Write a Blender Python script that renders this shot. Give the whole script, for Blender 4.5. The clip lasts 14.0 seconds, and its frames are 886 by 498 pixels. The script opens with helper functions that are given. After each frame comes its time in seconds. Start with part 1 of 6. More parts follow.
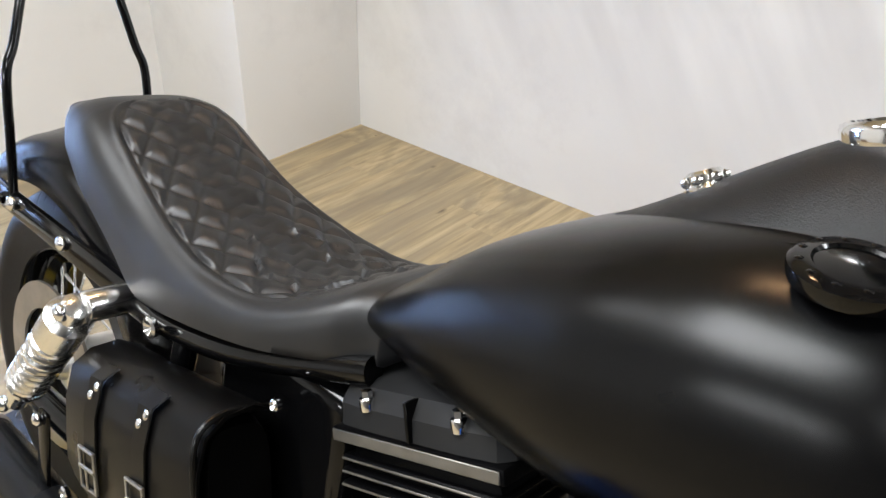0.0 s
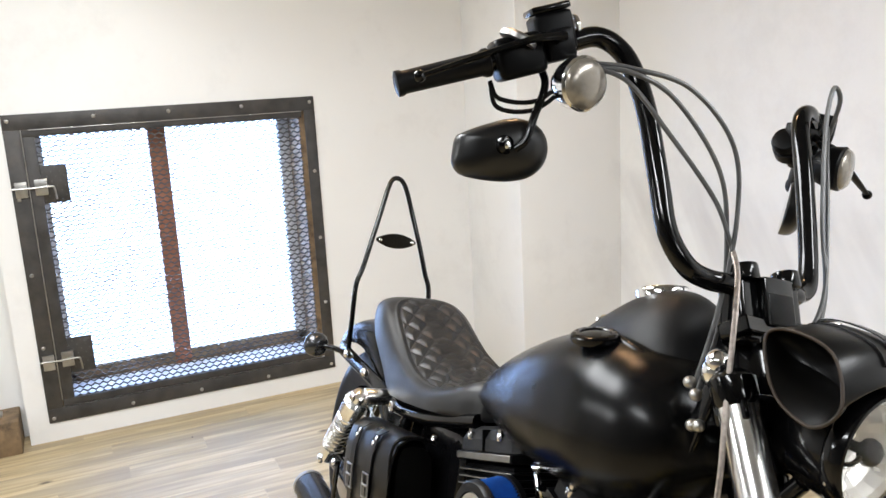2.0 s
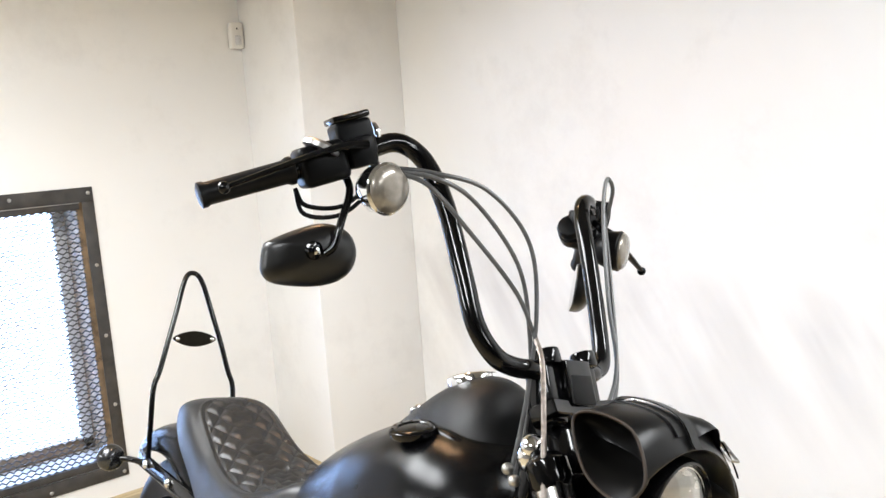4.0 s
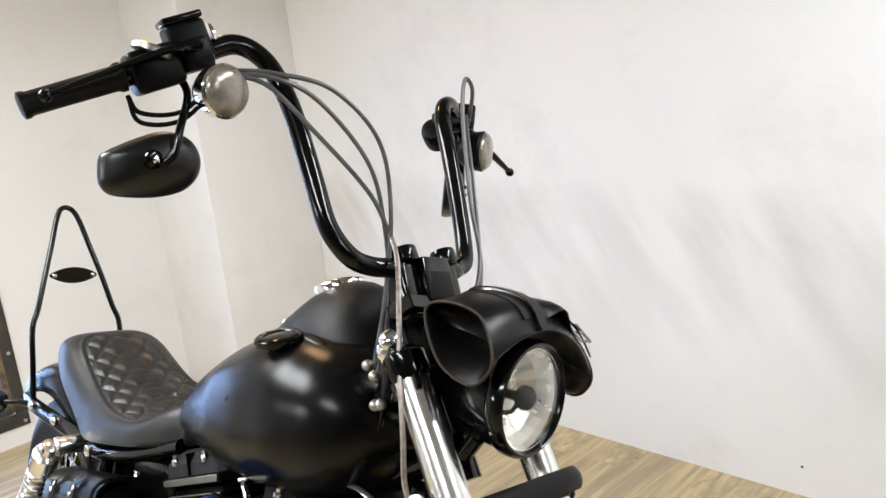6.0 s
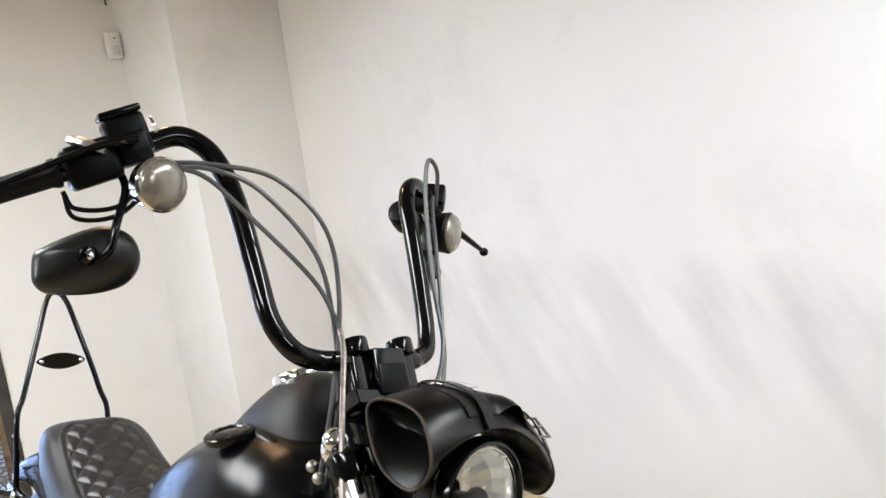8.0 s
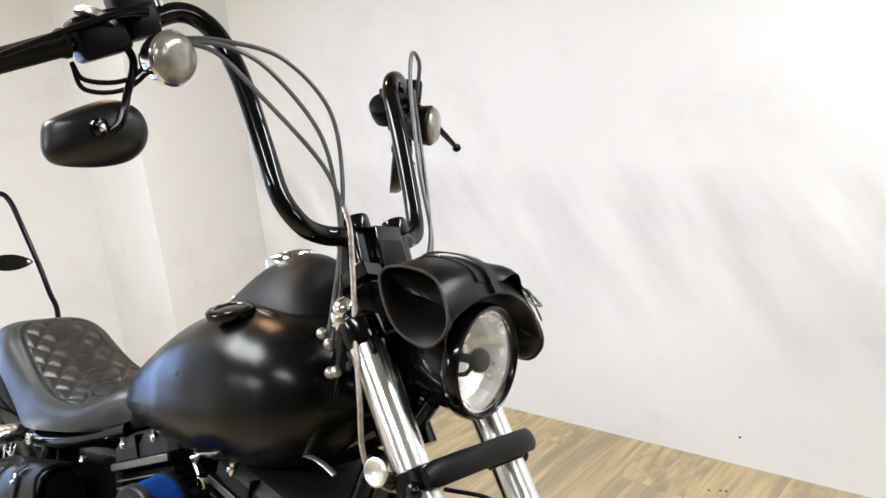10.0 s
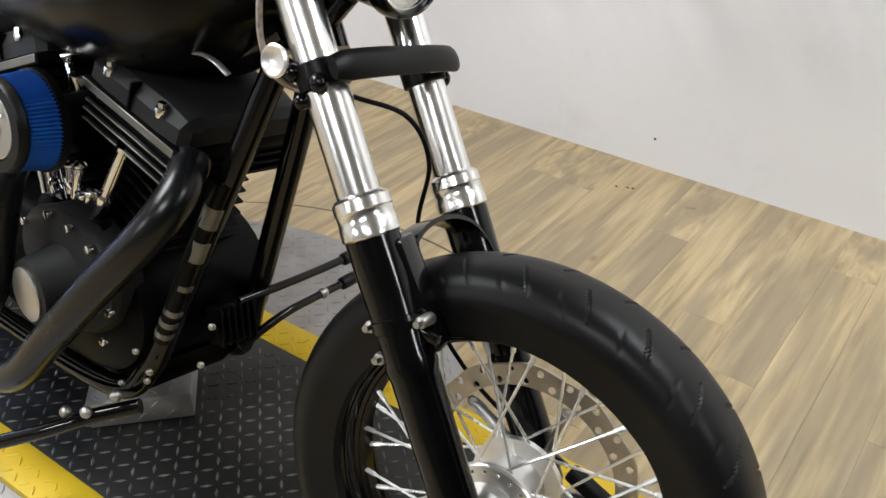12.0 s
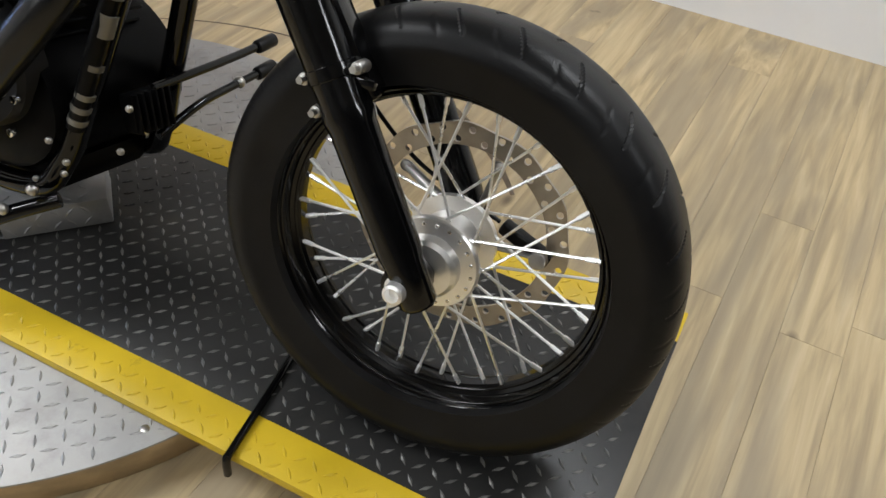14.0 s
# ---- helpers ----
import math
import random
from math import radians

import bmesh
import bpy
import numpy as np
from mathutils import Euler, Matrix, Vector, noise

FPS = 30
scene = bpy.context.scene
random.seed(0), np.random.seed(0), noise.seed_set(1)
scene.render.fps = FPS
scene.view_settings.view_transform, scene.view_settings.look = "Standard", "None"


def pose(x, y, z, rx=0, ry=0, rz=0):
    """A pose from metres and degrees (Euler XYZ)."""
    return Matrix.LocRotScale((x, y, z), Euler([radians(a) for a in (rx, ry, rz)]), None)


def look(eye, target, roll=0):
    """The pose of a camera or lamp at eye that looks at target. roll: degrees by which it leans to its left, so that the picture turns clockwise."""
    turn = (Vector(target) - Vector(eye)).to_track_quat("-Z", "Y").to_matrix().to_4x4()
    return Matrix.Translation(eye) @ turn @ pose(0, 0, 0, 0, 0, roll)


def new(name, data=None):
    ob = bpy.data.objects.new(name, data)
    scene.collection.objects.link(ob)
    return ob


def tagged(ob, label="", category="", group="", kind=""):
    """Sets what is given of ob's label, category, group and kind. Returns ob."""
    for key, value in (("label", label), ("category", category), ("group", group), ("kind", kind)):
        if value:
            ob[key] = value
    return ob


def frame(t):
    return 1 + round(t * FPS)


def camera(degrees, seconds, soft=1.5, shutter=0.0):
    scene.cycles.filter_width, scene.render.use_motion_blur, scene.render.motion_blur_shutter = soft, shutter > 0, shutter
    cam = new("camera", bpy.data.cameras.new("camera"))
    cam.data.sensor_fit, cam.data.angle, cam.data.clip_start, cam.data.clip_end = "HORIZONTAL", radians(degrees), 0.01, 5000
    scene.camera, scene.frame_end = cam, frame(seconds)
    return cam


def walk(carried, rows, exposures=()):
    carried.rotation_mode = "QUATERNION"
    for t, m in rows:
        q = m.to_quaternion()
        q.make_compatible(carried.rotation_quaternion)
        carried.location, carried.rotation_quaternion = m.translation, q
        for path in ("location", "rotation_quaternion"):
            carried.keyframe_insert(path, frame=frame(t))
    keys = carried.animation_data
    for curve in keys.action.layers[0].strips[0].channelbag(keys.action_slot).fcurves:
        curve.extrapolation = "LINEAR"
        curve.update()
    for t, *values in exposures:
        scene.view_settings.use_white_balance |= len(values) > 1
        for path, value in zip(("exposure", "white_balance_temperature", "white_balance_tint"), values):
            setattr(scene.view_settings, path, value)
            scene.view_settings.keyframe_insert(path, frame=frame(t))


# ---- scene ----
cam = camera(56.3, 14.0)
PATH = [
    (0, (-0.57, -0.317, 1.328), (-1.681, 0.979, 0.286), 1.3),
    (0.5, (-0.442, -0.349, 1.322), (-1.911, 0.641, 0.394), -4.3),
    (1, (-0.188, -0.469, 1.404), (-1.799, 0.456, 0.663), -5.1),
    (1.5, (0.116, -0.518, 1.415), (-1.61, 0.279, 0.793), -4.2),
    (2, (0.342, -0.55, 1.479), (-1.441, 0.251, 1.054), -3.0),
    (2.5, (0.351, -0.604, 1.541), (-1.391, 0.348, 1.294), -4.7),
    (3, (0.32, -0.618, 1.549), (-1.352, 0.457, 1.335), -3.1),
    (3.5, (0.322, -0.595, 1.543), (-1.275, 0.589, 1.321), -3.4),
    (4, (0.335, -0.572, 1.525), (-1.206, 0.671, 1.239), -4.1),
    (4.2, (0.340, -0.569, 1.526), (-1.180, 0.683, 1.199), -4.3),
    (6.3, (0.410, -0.475, 1.467), (-0.969, 0.898, 1.005), -7.4),
    (6.5, (0.417, -0.446, 1.468), (-0.964, 0.928, 1.013), -8.2),
    (7, (0.435, -0.387, 1.477), (-1.018, 0.94, 1.122), -7.7),
    (7.2, (0.444, -0.370, 1.483), (-1.042, 0.926, 1.158), -7.5),
    (9.3, (0.412, -0.505, 1.471), (-0.923, 0.946, 1.133), -8.0),
    (9.5, (0.403, -0.527, 1.469), (-0.915, 0.926, 1.081), -7.2),
    (10, (0.397, -0.539, 1.437), (-0.893, 0.909, 0.947), -6.5),
    (10.5, (0.374, -0.515, 1.392), (-0.871, 0.914, 0.755), -5.7),
    (11, (0.356, -0.494, 1.344), (-0.833, 0.908, 0.555), -4.3),
    (11.5, (0.34, -0.486, 1.296), (-0.767, 0.893, 0.363), -1.5),
    (12, (0.34, -0.492, 1.243), (-0.651, 0.854, 0.146), 1.0),
    (12.5, (0.339, -0.507, 1.203), (-0.54, 0.838, 0.012), 1.6),
    (13, (0.335, -0.529, 1.161), (-0.413, 0.802, -0.132), 2.9),
    (13.5, (0.344, -0.56, 1.135), (-0.329, 0.76, -0.208), 3.8),
    (14, (0.348, -0.582, 1.155), (-0.311, 0.72, -0.213), 3.9),
]
EXPOSURES = [(0.0, -0.9), (1.0, -0.66), (2.0, -0.82), (3.0, -0.50), (4.0, -0.5), (6.5, -0.84), (7.0, -0.84), (9.5, -0.66), (10.0, -0.70), (11.5, -0.88), (12.5, -1.22), (13.0, -1.30), (14.0, -1.20)]
walk(cam, [(t, look(*r)) for t, *r in PATH], EXPOSURES)
# ---- world and lights ----
world = bpy.data.worlds.new("world")
scene.world = world
world.use_nodes = True
wn = world.node_tree.nodes
sky = wn.new("ShaderNodeTexSky")
sky.sky_type, sky.sun_disc, sky.sun_elevation, sky.sun_rotation = "NISHITA", False, radians(40), radians(200)
wn["Background"].inputs[1].default_value = 0.1
world.node_tree.links.new(sky.outputs[0], wn["Background"].inputs[0])


def area(name, eye, target, sx, sy, watts, color):
    lamp = bpy.data.lights.new(name, "AREA")
    lamp.shape, lamp.size, lamp.size_y, lamp.energy, lamp.color = "RECTANGLE", sx, sy, watts, color
    ob = new(name, lamp)
    ob.matrix_world = look(eye, target)
    return ob


area("window_daylight", (-3.765, -0.11, 0.75), (-1.0, -0.11, 0.75), 1.20, 1.25, 84, (0.33, 0.53, 1.0))
area("ceiling_panel_lamp", (-2.62, -0.45, 2.27), (-2.5, -0.4, 0.0), 0.50, 0.45, 9, (0.94, 0.97, 0.995))
area("ceiling_panel_lamp", (-1.55, -0.68, 2.27), (-1.5, -0.58, 0.0), 0.95, 0.85, 110, (0.94, 0.97, 0.995))
area("unseen_tube_lamp", (0.75, 0.95, 2.27), (0.70, 0.9, 0.0), 1.2, 0.3, 66, (0.94, 0.97, 0.995))
# fill added to brighten the eastern floor, no tube is seen here
area("unseen_tube_lamp", (2.60, 0.30, 2.27), (2.5, 0.6, 0.0), 1.2, 0.3, 55, (0.94, 0.97, 0.995))
area("unseen_tube_lamp", (-2.10, -4.10, 2.20), (-1.9, -3.0, 0.0), 1.2, 0.30, 92, (0.94, 0.97, 0.995))
# fill added for the near side of wheel and platform, no tube is seen
area("unseen_tube_lamp", (0.60, -2.30, 3.00), (0.30, -1.2, 0.0), 1.2, 0.25, 80, (0.94, 0.97, 0.995))
area("warm_ceiling_lamp", (-1.40, 0.50, 2.27), (-1.40, 0.45, 0.0), 0.14, 0.14, 8, (1.0, 0.60, 0.32))


# ---- materials ----
def material(name, color, rough=0.5, metal=0.0, vary=0.15, scale=8.0, bump=0.0, bscale=60.0, dirt=None, dscale=2.5, dlim=(0.5, 0.75), coat=0.0, per=0.0, rvary=0.12, spec=0.5):
    """A surface with grain at two scales; dirt: a second colour in patches; per: lightness that differs from piece to piece."""
    m = bpy.data.materials.new(name)
    m.use_nodes = True
    nt = m.node_tree
    n, link = nt.nodes, nt.links.new
    b = n["Principled BSDF"]
    b.inputs["Metallic"].default_value = metal
    b.inputs["Coat Weight"].default_value = coat
    b.inputs["Specular IOR Level"].default_value = spec
    b.inputs["Coat Roughness"].default_value = 0.08
    tc = n.new("ShaderNodeTexCoord")
    big, fine = n.new("ShaderNodeTexNoise"), n.new("ShaderNodeTexNoise")
    big.inputs["Scale"].default_value, big.inputs["Detail"].default_value = scale, 6
    fine.inputs["Scale"].default_value, fine.inputs["Detail"].default_value = bscale, 4
    link(tc.outputs["Object"], big.inputs["Vector"])
    link(tc.outputs["Object"], fine.inputs["Vector"])
    ramp = n.new("ShaderNodeMapRange")
    ramp.inputs["From Min"].default_value, ramp.inputs["From Max"].default_value = 0.3, 0.7
    ramp.inputs["To Min"].default_value, ramp.inputs["To Max"].default_value = 1 - vary, 1 + vary
    link(big.outputs["Fac"], ramp.inputs["Value"])
    mul = n.new("ShaderNodeMix")
    mul.data_type, mul.blend_type = "RGBA", "MULTIPLY"
    mul.inputs["Factor"].default_value = 1
    mul.inputs["A"].default_value = (*color, 1)
    link(ramp.outputs[0], mul.inputs["B"])
    last = mul.outputs["Result"]
    if per:
        info, pr, pm = n.new("ShaderNodeObjectInfo"), n.new("ShaderNodeMapRange"), n.new("ShaderNodeMix")
        pr.inputs["To Min"].default_value, pr.inputs["To Max"].default_value = 1 - per, 1 + per
        link(info.outputs["Random"], pr.inputs["Value"])
        pm.data_type, pm.blend_type = "RGBA", "MULTIPLY"
        pm.inputs["Factor"].default_value = 1
        link(last, pm.inputs["A"])
        link(pr.outputs[0], pm.inputs["B"])
        last = pm.outputs["Result"]
    if dirt:
        dn, dr, dm = n.new("ShaderNodeTexNoise"), n.new("ShaderNodeMapRange"), n.new("ShaderNodeMix")
        dn.inputs["Scale"].default_value, dn.inputs["Detail"].default_value, dn.inputs["Roughness"].default_value = dscale, 9, 0.7
        link(tc.outputs["Object"], dn.inputs["Vector"])
        dr.inputs["From Min"].default_value, dr.inputs["From Max"].default_value = dlim
        link(dn.outputs["Fac"], dr.inputs["Value"])
        dm.data_type = "RGBA"
        link(dr.outputs[0], dm.inputs["Factor"])
        link(last, dm.inputs["A"])
        dm.inputs["B"].default_value = (*dirt, 1)
        last = dm.outputs["Result"]
    link(last, b.inputs["Base Color"])
    rr = n.new("ShaderNodeMapRange")
    rr.inputs["To Min"].default_value, rr.inputs["To Max"].default_value = max(0.02, rough - rvary), min(1, rough + rvary)
    link(big.outputs["Fac"], rr.inputs["Value"])
    link(rr.outputs[0], b.inputs["Roughness"])
    if bump:
        bp = n.new("ShaderNodeBump")
        bp.inputs["Strength"].default_value, bp.inputs["Distance"].default_value = bump, 0.002
        link(fine.outputs["Fac"], bp.inputs["Height"])
        link(bp.outputs[0], b.inputs["Normal"])
    return m


M = {}
M["satin"] = material("satin_black_paint", (0.002, 0.002, 0.0022), 0.26, vary=0.1, scale=3, bump=0.03, bscale=900, rvary=0.03, spec=0.24)
M["mirrorblack"] = material("satin_black_mirror_shell", (0.003, 0.003, 0.0032), 0.34, vary=0.1, scale=6, rvary=0.05, spec=0.6)
M["gloss"] = material("gloss_black_enamel", (0.002, 0.002, 0.0022), 0.12, vary=0.2, scale=9, rvary=0.05, spec=0.36)
M["engine"] = material("wrinkle_black_engine_finish", (0.0022, 0.0022, 0.0024), 0.38, vary=0.2, bump=0.12, bscale=700, spec=0.06)
M["plastic"] = material("black_plastic", (0.0022, 0.0022, 0.0024), 0.36, vary=0.15, bump=0.06, bscale=500, spec=0.13)
M["rubber"] = material("black_rubber", (0.0050, 0.0050, 0.0054), 0.40, vary=0.3, scale=12, bump=0.1, bscale=350, dirt=(0.0115, 0.0114, 0.0113), dscale=7, dlim=(0.5, 0.9), spec=0.19)
M["chrome"] = material("chrome", (0.88, 0.88, 0.88), 0.10, 1.0, vary=0.03, scale=14, rvary=0.04)
M["hardchrome"] = material("hard_chrome_tube", (0.90, 0.89, 0.87), 0.22, 1.0, vary=0.03, scale=14, rvary=0.04)
M["reflector"] = material("aluminised_reflector", (0.93, 0.90, 0.84), 0.26, 0.72, vary=0.12, scale=45, rvary=0.08)
M["finedge"] = material("dull_machined_aluminium", (0.21, 0.20, 0.18), 0.5, 0.85, vary=0.2, scale=30)
M["gunmetal"] = material("dark_polished_gunmetal", (0.085, 0.087, 0.092), 0.24, 0.9, vary=0.15, scale=20)
M["brushed"] = material("brushed_aluminium", (0.52, 0.51, 0.49), 0.36, 1.0, vary=0.08, scale=20, bump=0.08, bscale=300)
M["cover"] = material("matt_black_engine_cover", (0.015, 0.015, 0.0154), 0.55, vary=0.2, bump=0.1, bscale=700, spec=0.2)
M["alu"] = material("polished_aluminium", (0.92, 0.91, 0.89), 0.34, 0.88, vary=0.1, scale=20, bump=0.05, bscale=300)
M["steel"] = material("zinc_steel", (0.45, 0.44, 0.42), 0.38, 1.0, vary=0.2, scale=25)
M["disc"] = material("brake_disc_steel", (0.40, 0.36, 0.30), 0.34, 0.9, vary=0.15, scale=30)
M["spoke"] = material("galvanised_spoke_steel", (0.93, 0.93, 0.92), 0.28, 0.75, vary=0.03, scale=20, rvary=0.04)
M["leather"] = material("black_leather", (0.0024, 0.0022, 0.0021), 0.30, vary=0.3, scale=10, bump=0.05, bscale=420, rvary=0.08, spec=0.22)
M["brownleather"] = material("brown_leather_edge", (0.022, 0.011, 0.0035), 0.55, vary=0.3, scale=40, bump=0.2, bscale=500)
M["vinyl"] = material("black_vinyl_upholstery", (0.014, 0.0142, 0.015), 0.40, vary=0.18, scale=14, bump=0.12, bscale=650, rvary=0.06, spec=0.5)
M["dash"] = material("grained_black_console_cover", (0.006, 0.006, 0.0063), 0.42, vary=0.12, scale=9, bump=0.3, bscale=800, spec=0.3)
M["blue"] = material("blue_pleated_cotton", (0.003, 0.085, 0.36), 0.7, vary=0.25, scale=30, bump=0.2, bscale=500)
M["pipe"] = material("black_ceramic_pipe", (0.004, 0.0043, 0.005), 0.27, vary=0.2, scale=6, rvary=0.06, spec=0.36)
M["cable"] = material("grey_cable_sleeve", (0.09, 0.09, 0.09), 0.35, vary=0.2, scale=50)
M["braid"] = material("braided_steel_line", (0.44, 0.38, 0.34), 0.38, 0.7, vary=0.35, scale=120)
M["amber"] = material("smoked_lens", (0.26, 0.235, 0.20), 0.22, 0.5, vary=0.25, scale=60, coat=0.4)
M["wall"] = material("white_wall_paint", (0.82, 0.815, 0.805), 0.62, vary=0.025, scale=1.2, bump=0.05, bscale=120, dirt=(0.70, 0.69, 0.68), dscale=1.9, dlim=(0.54, 0.84))
# darkness of the room's unseen east end, put into the wall colour
M["dimwall"] = material("dim_room_grey", (0.035, 0.034, 0.033), 0.7, vary=0.1, scale=1.5, bump=0.05, bscale=120)
# grey of unseen surfaces, chosen for how bright they reflect in chrome and tank
M["farwall"] = material("unseen_room_grey", (0.31, 0.303, 0.292), 0.7, vary=0.06, scale=1.5, bump=0.05, bscale=120)
M["ceil"] = material("cream_ceiling_paint", (0.66, 0.55, 0.36), 0.8, vary=0.06, scale=2, bump=0.1, bscale=150)
M["winsteel"] = material("raw_blackened_steel", (0.055, 0.052, 0.05), 0.5, 0.35, vary=0.3, scale=14, dirt=(0.10, 0.085, 0.07), dscale=9, dlim=(0.5, 0.9))
M["meshsteel"] = material("expanded_steel", (0.10, 0.098, 0.095), 0.5, 0.5, vary=0.2, scale=30)
M["frostwood"] = material("weathered_brown_wood", (0.20, 0.135, 0.075), 0.7, vary=0.35, scale=18, bump=0.3, bscale=90, dirt=(0.06, 0.042, 0.028), dscale=14, dlim=(0.5, 0.7))
M["mullion"] = material("red_brown_painted_wood", (0.33, 0.12, 0.055), 0.6, vary=0.2, scale=20, bump=0.1)
M["sill"] = material("dusty_white_sill", (0.66, 0.66, 0.67), 0.7, vary=0.12, scale=12, dirt=(0.3, 0.29, 0.28), dscale=16, dlim=(0.5, 0.8))
M["plate"] = material("black_painted_tread_plate", (0.013, 0.0128, 0.0125), 0.40, vary=0.6, scale=5, bump=0.1, bscale=300, dirt=(0.030, 0.029, 0.027), dscale=6, dlim=(0.42, 0.8), spec=0.3)
M["yellow"] = material("yellow_painted_tread_plate", (0.58, 0.40, 0.012), 0.45, vary=0.15, scale=7, bump=0.1, bscale=300, dirt=(0.13, 0.085, 0.02), dscale=22, dlim=(0.62, 0.8))
M["silver"] = material("bare_aluminium_tread_plate", (0.35, 0.345, 0.337), 0.55, 0.5, vary=0.15, scale=8, bump=0.1, bscale=300, dirt=(0.22, 0.21, 0.2), dscale=12, dlim=(0.5, 0.85))
M["ply"] = material("plywood_rim", (0.36, 0.26, 0.14), 0.7, vary=0.25, scale=20, bump=0.15, bscale=120)
M["scuff"] = material("rubber_scuff_mark", (0.11, 0.08, 0.05), 0.6, vary=0.4, scale=30)
M["white"] = material("white_plastic", (0.78, 0.77, 0.74), 0.4, vary=0.03)
M["tread_worn"] = material("worn_bright_tread", (0.12, 0.117, 0.112), 0.40, 0.5, vary=0.9, scale=7)
M["glassmirror"] = material("mirror_glass", (0.85, 0.86, 0.87), 0.03, 1.0, vary=0.01, rvary=0.01)


def plank_material():
    m = bpy.data.materials.new("wood_look_vinyl_plank")
    m.use_nodes = True
    nt = m.node_tree
    n, link = nt.nodes, nt.links.new
    b = n["Principled BSDF"]
    tc, info, mp = n.new("ShaderNodeTexCoord"), n.new("ShaderNodeObjectInfo"), n.new("ShaderNodeMapping")
    off = n.new("ShaderNodeVectorMath")
    off.operation = "ADD"
    sep = n.new("ShaderNodeCombineXYZ")
    k = n.new("ShaderNodeMath")
    k.operation = "MULTIPLY"
    k.inputs[1].default_value = 37.0
    link(info.outputs["Random"], k.inputs[0])
    link(k.outputs[0], sep.inputs[0])
    link(k.outputs[0], sep.inputs[1])
    link(tc.outputs["Object"], off.inputs[0])
    link(sep.outputs[0], off.inputs[1])
    mp.inputs["Scale"].default_value = (9.0, 0.9, 1.0)
    link(off.outputs[0], mp.inputs["Vector"])
    grain, blot = n.new("ShaderNodeTexNoise"), n.new("ShaderNodeTexNoise")
    grain.inputs["Scale"].default_value, grain.inputs["Detail"].default_value, grain.inputs["Roughness"].default_value = 1.9, 6, 0.56
    grain.inputs["Distortion"].default_value = 0.45
    blot.inputs["Scale"].default_value, blot.inputs["Detail"].default_value = 1.25, 6
    fm = n.new("ShaderNodeMapping")
    fm.inputs["Scale"].default_value = (21.0, 1.25, 1.0)
    link(off.outputs[0], fm.inputs["Vector"])
    link(fm.outputs[0], grain.inputs["Vector"])
    link(mp.outputs[0], blot.inputs["Vector"])
    ramp = n.new("ShaderNodeValToRGB")
    e = ramp.color_ramp.elements
    e[0].position, e[0].color = 0.26, (0.270, 0.207, 0.125, 1)
    e[1].position, e[1].color = 0.74, (0.600, 0.486, 0.292, 1)
    mid = ramp.color_ramp.elements.new(0.52)
    mid.color = (0.480, 0.372, 0.210, 1)
    link(grain.outputs["Fac"], ramp.inputs["Fac"])
    br = n.new("ShaderNodeMapRange")
    br.inputs["From Min"].default_value, br.inputs["From Max"].default_value = 0.44, 0.62
    link(blot.outputs["Fac"], br.inputs["Value"])
    mx = n.new("ShaderNodeMix")
    mx.data_type = "RGBA"
    link(br.outputs[0], mx.inputs["Factor"])
    link(ramp.outputs["Color"], mx.inputs["A"])
    mx.inputs["B"].default_value = (0.290, 0.235, 0.158, 1)
    half = n.new("ShaderNodeMix")
    half.data_type = "RGBA"
    half.inputs["Factor"].default_value = 0.75
    link(ramp.outputs["Color"], half.inputs["A"])
    link(mx.outputs["Result"], half.inputs["B"])
    pr, pm = n.new("ShaderNodeMapRange"), n.new("ShaderNodeMix")
    pr.inputs["To Min"].default_value, pr.inputs["To Max"].default_value = 0.95, 1.05
    link(info.outputs["Random"], pr.inputs["Value"])
    pm.data_type, pm.blend_type = "RGBA", "MULTIPLY"
    pm.inputs["Factor"].default_value = 1
    # small dark knots
    vm, vo, vr, vx = n.new("ShaderNodeMapping"), n.new("ShaderNodeTexVoronoi"), n.new("ShaderNodeMapRange"), n.new("ShaderNodeMix")
    vm.inputs["Scale"].default_value = (5.0, 2.6, 1.0)
    vo.inputs["Scale"].default_value = 1.0
    vr.inputs["From Min"].default_value, vr.inputs["From Max"].default_value = 0.085, 0.02
    vx.data_type = "RGBA"
    link(off.outputs[0], vm.inputs["Vector"])
    link(vm.outputs[0], vo.inputs["Vector"])
    link(vo.outputs["Distance"], vr.inputs["Value"])
    link(vr.outputs[0], vx.inputs["Factor"])
    link(half.outputs["Result"], vx.inputs["A"])
    vx.inputs["B"].default_value = (0.10, 0.072, 0.045, 1)
    link(vx.outputs["Result"], pm.inputs["A"])
    link(pr.outputs[0], pm.inputs["B"])
    link(pm.outputs["Result"], b.inputs["Base Color"])
    rr = n.new("ShaderNodeMapRange")
    rr.inputs["To Min"].default_value, rr.inputs["To Max"].default_value = 0.44, 0.6
    link(blot.outputs["Fac"], rr.inputs["Value"])
    link(rr.outputs[0], b.inputs["Roughness"])
    bp = n.new("ShaderNodeBump")
    bp.inputs["Strength"].default_value, bp.inputs["Distance"].default_value = 0.15, 0.002
    link(grain.outputs["Fac"], bp.inputs["Height"])
    link(bp.outputs[0], b.inputs["Normal"])
    return m


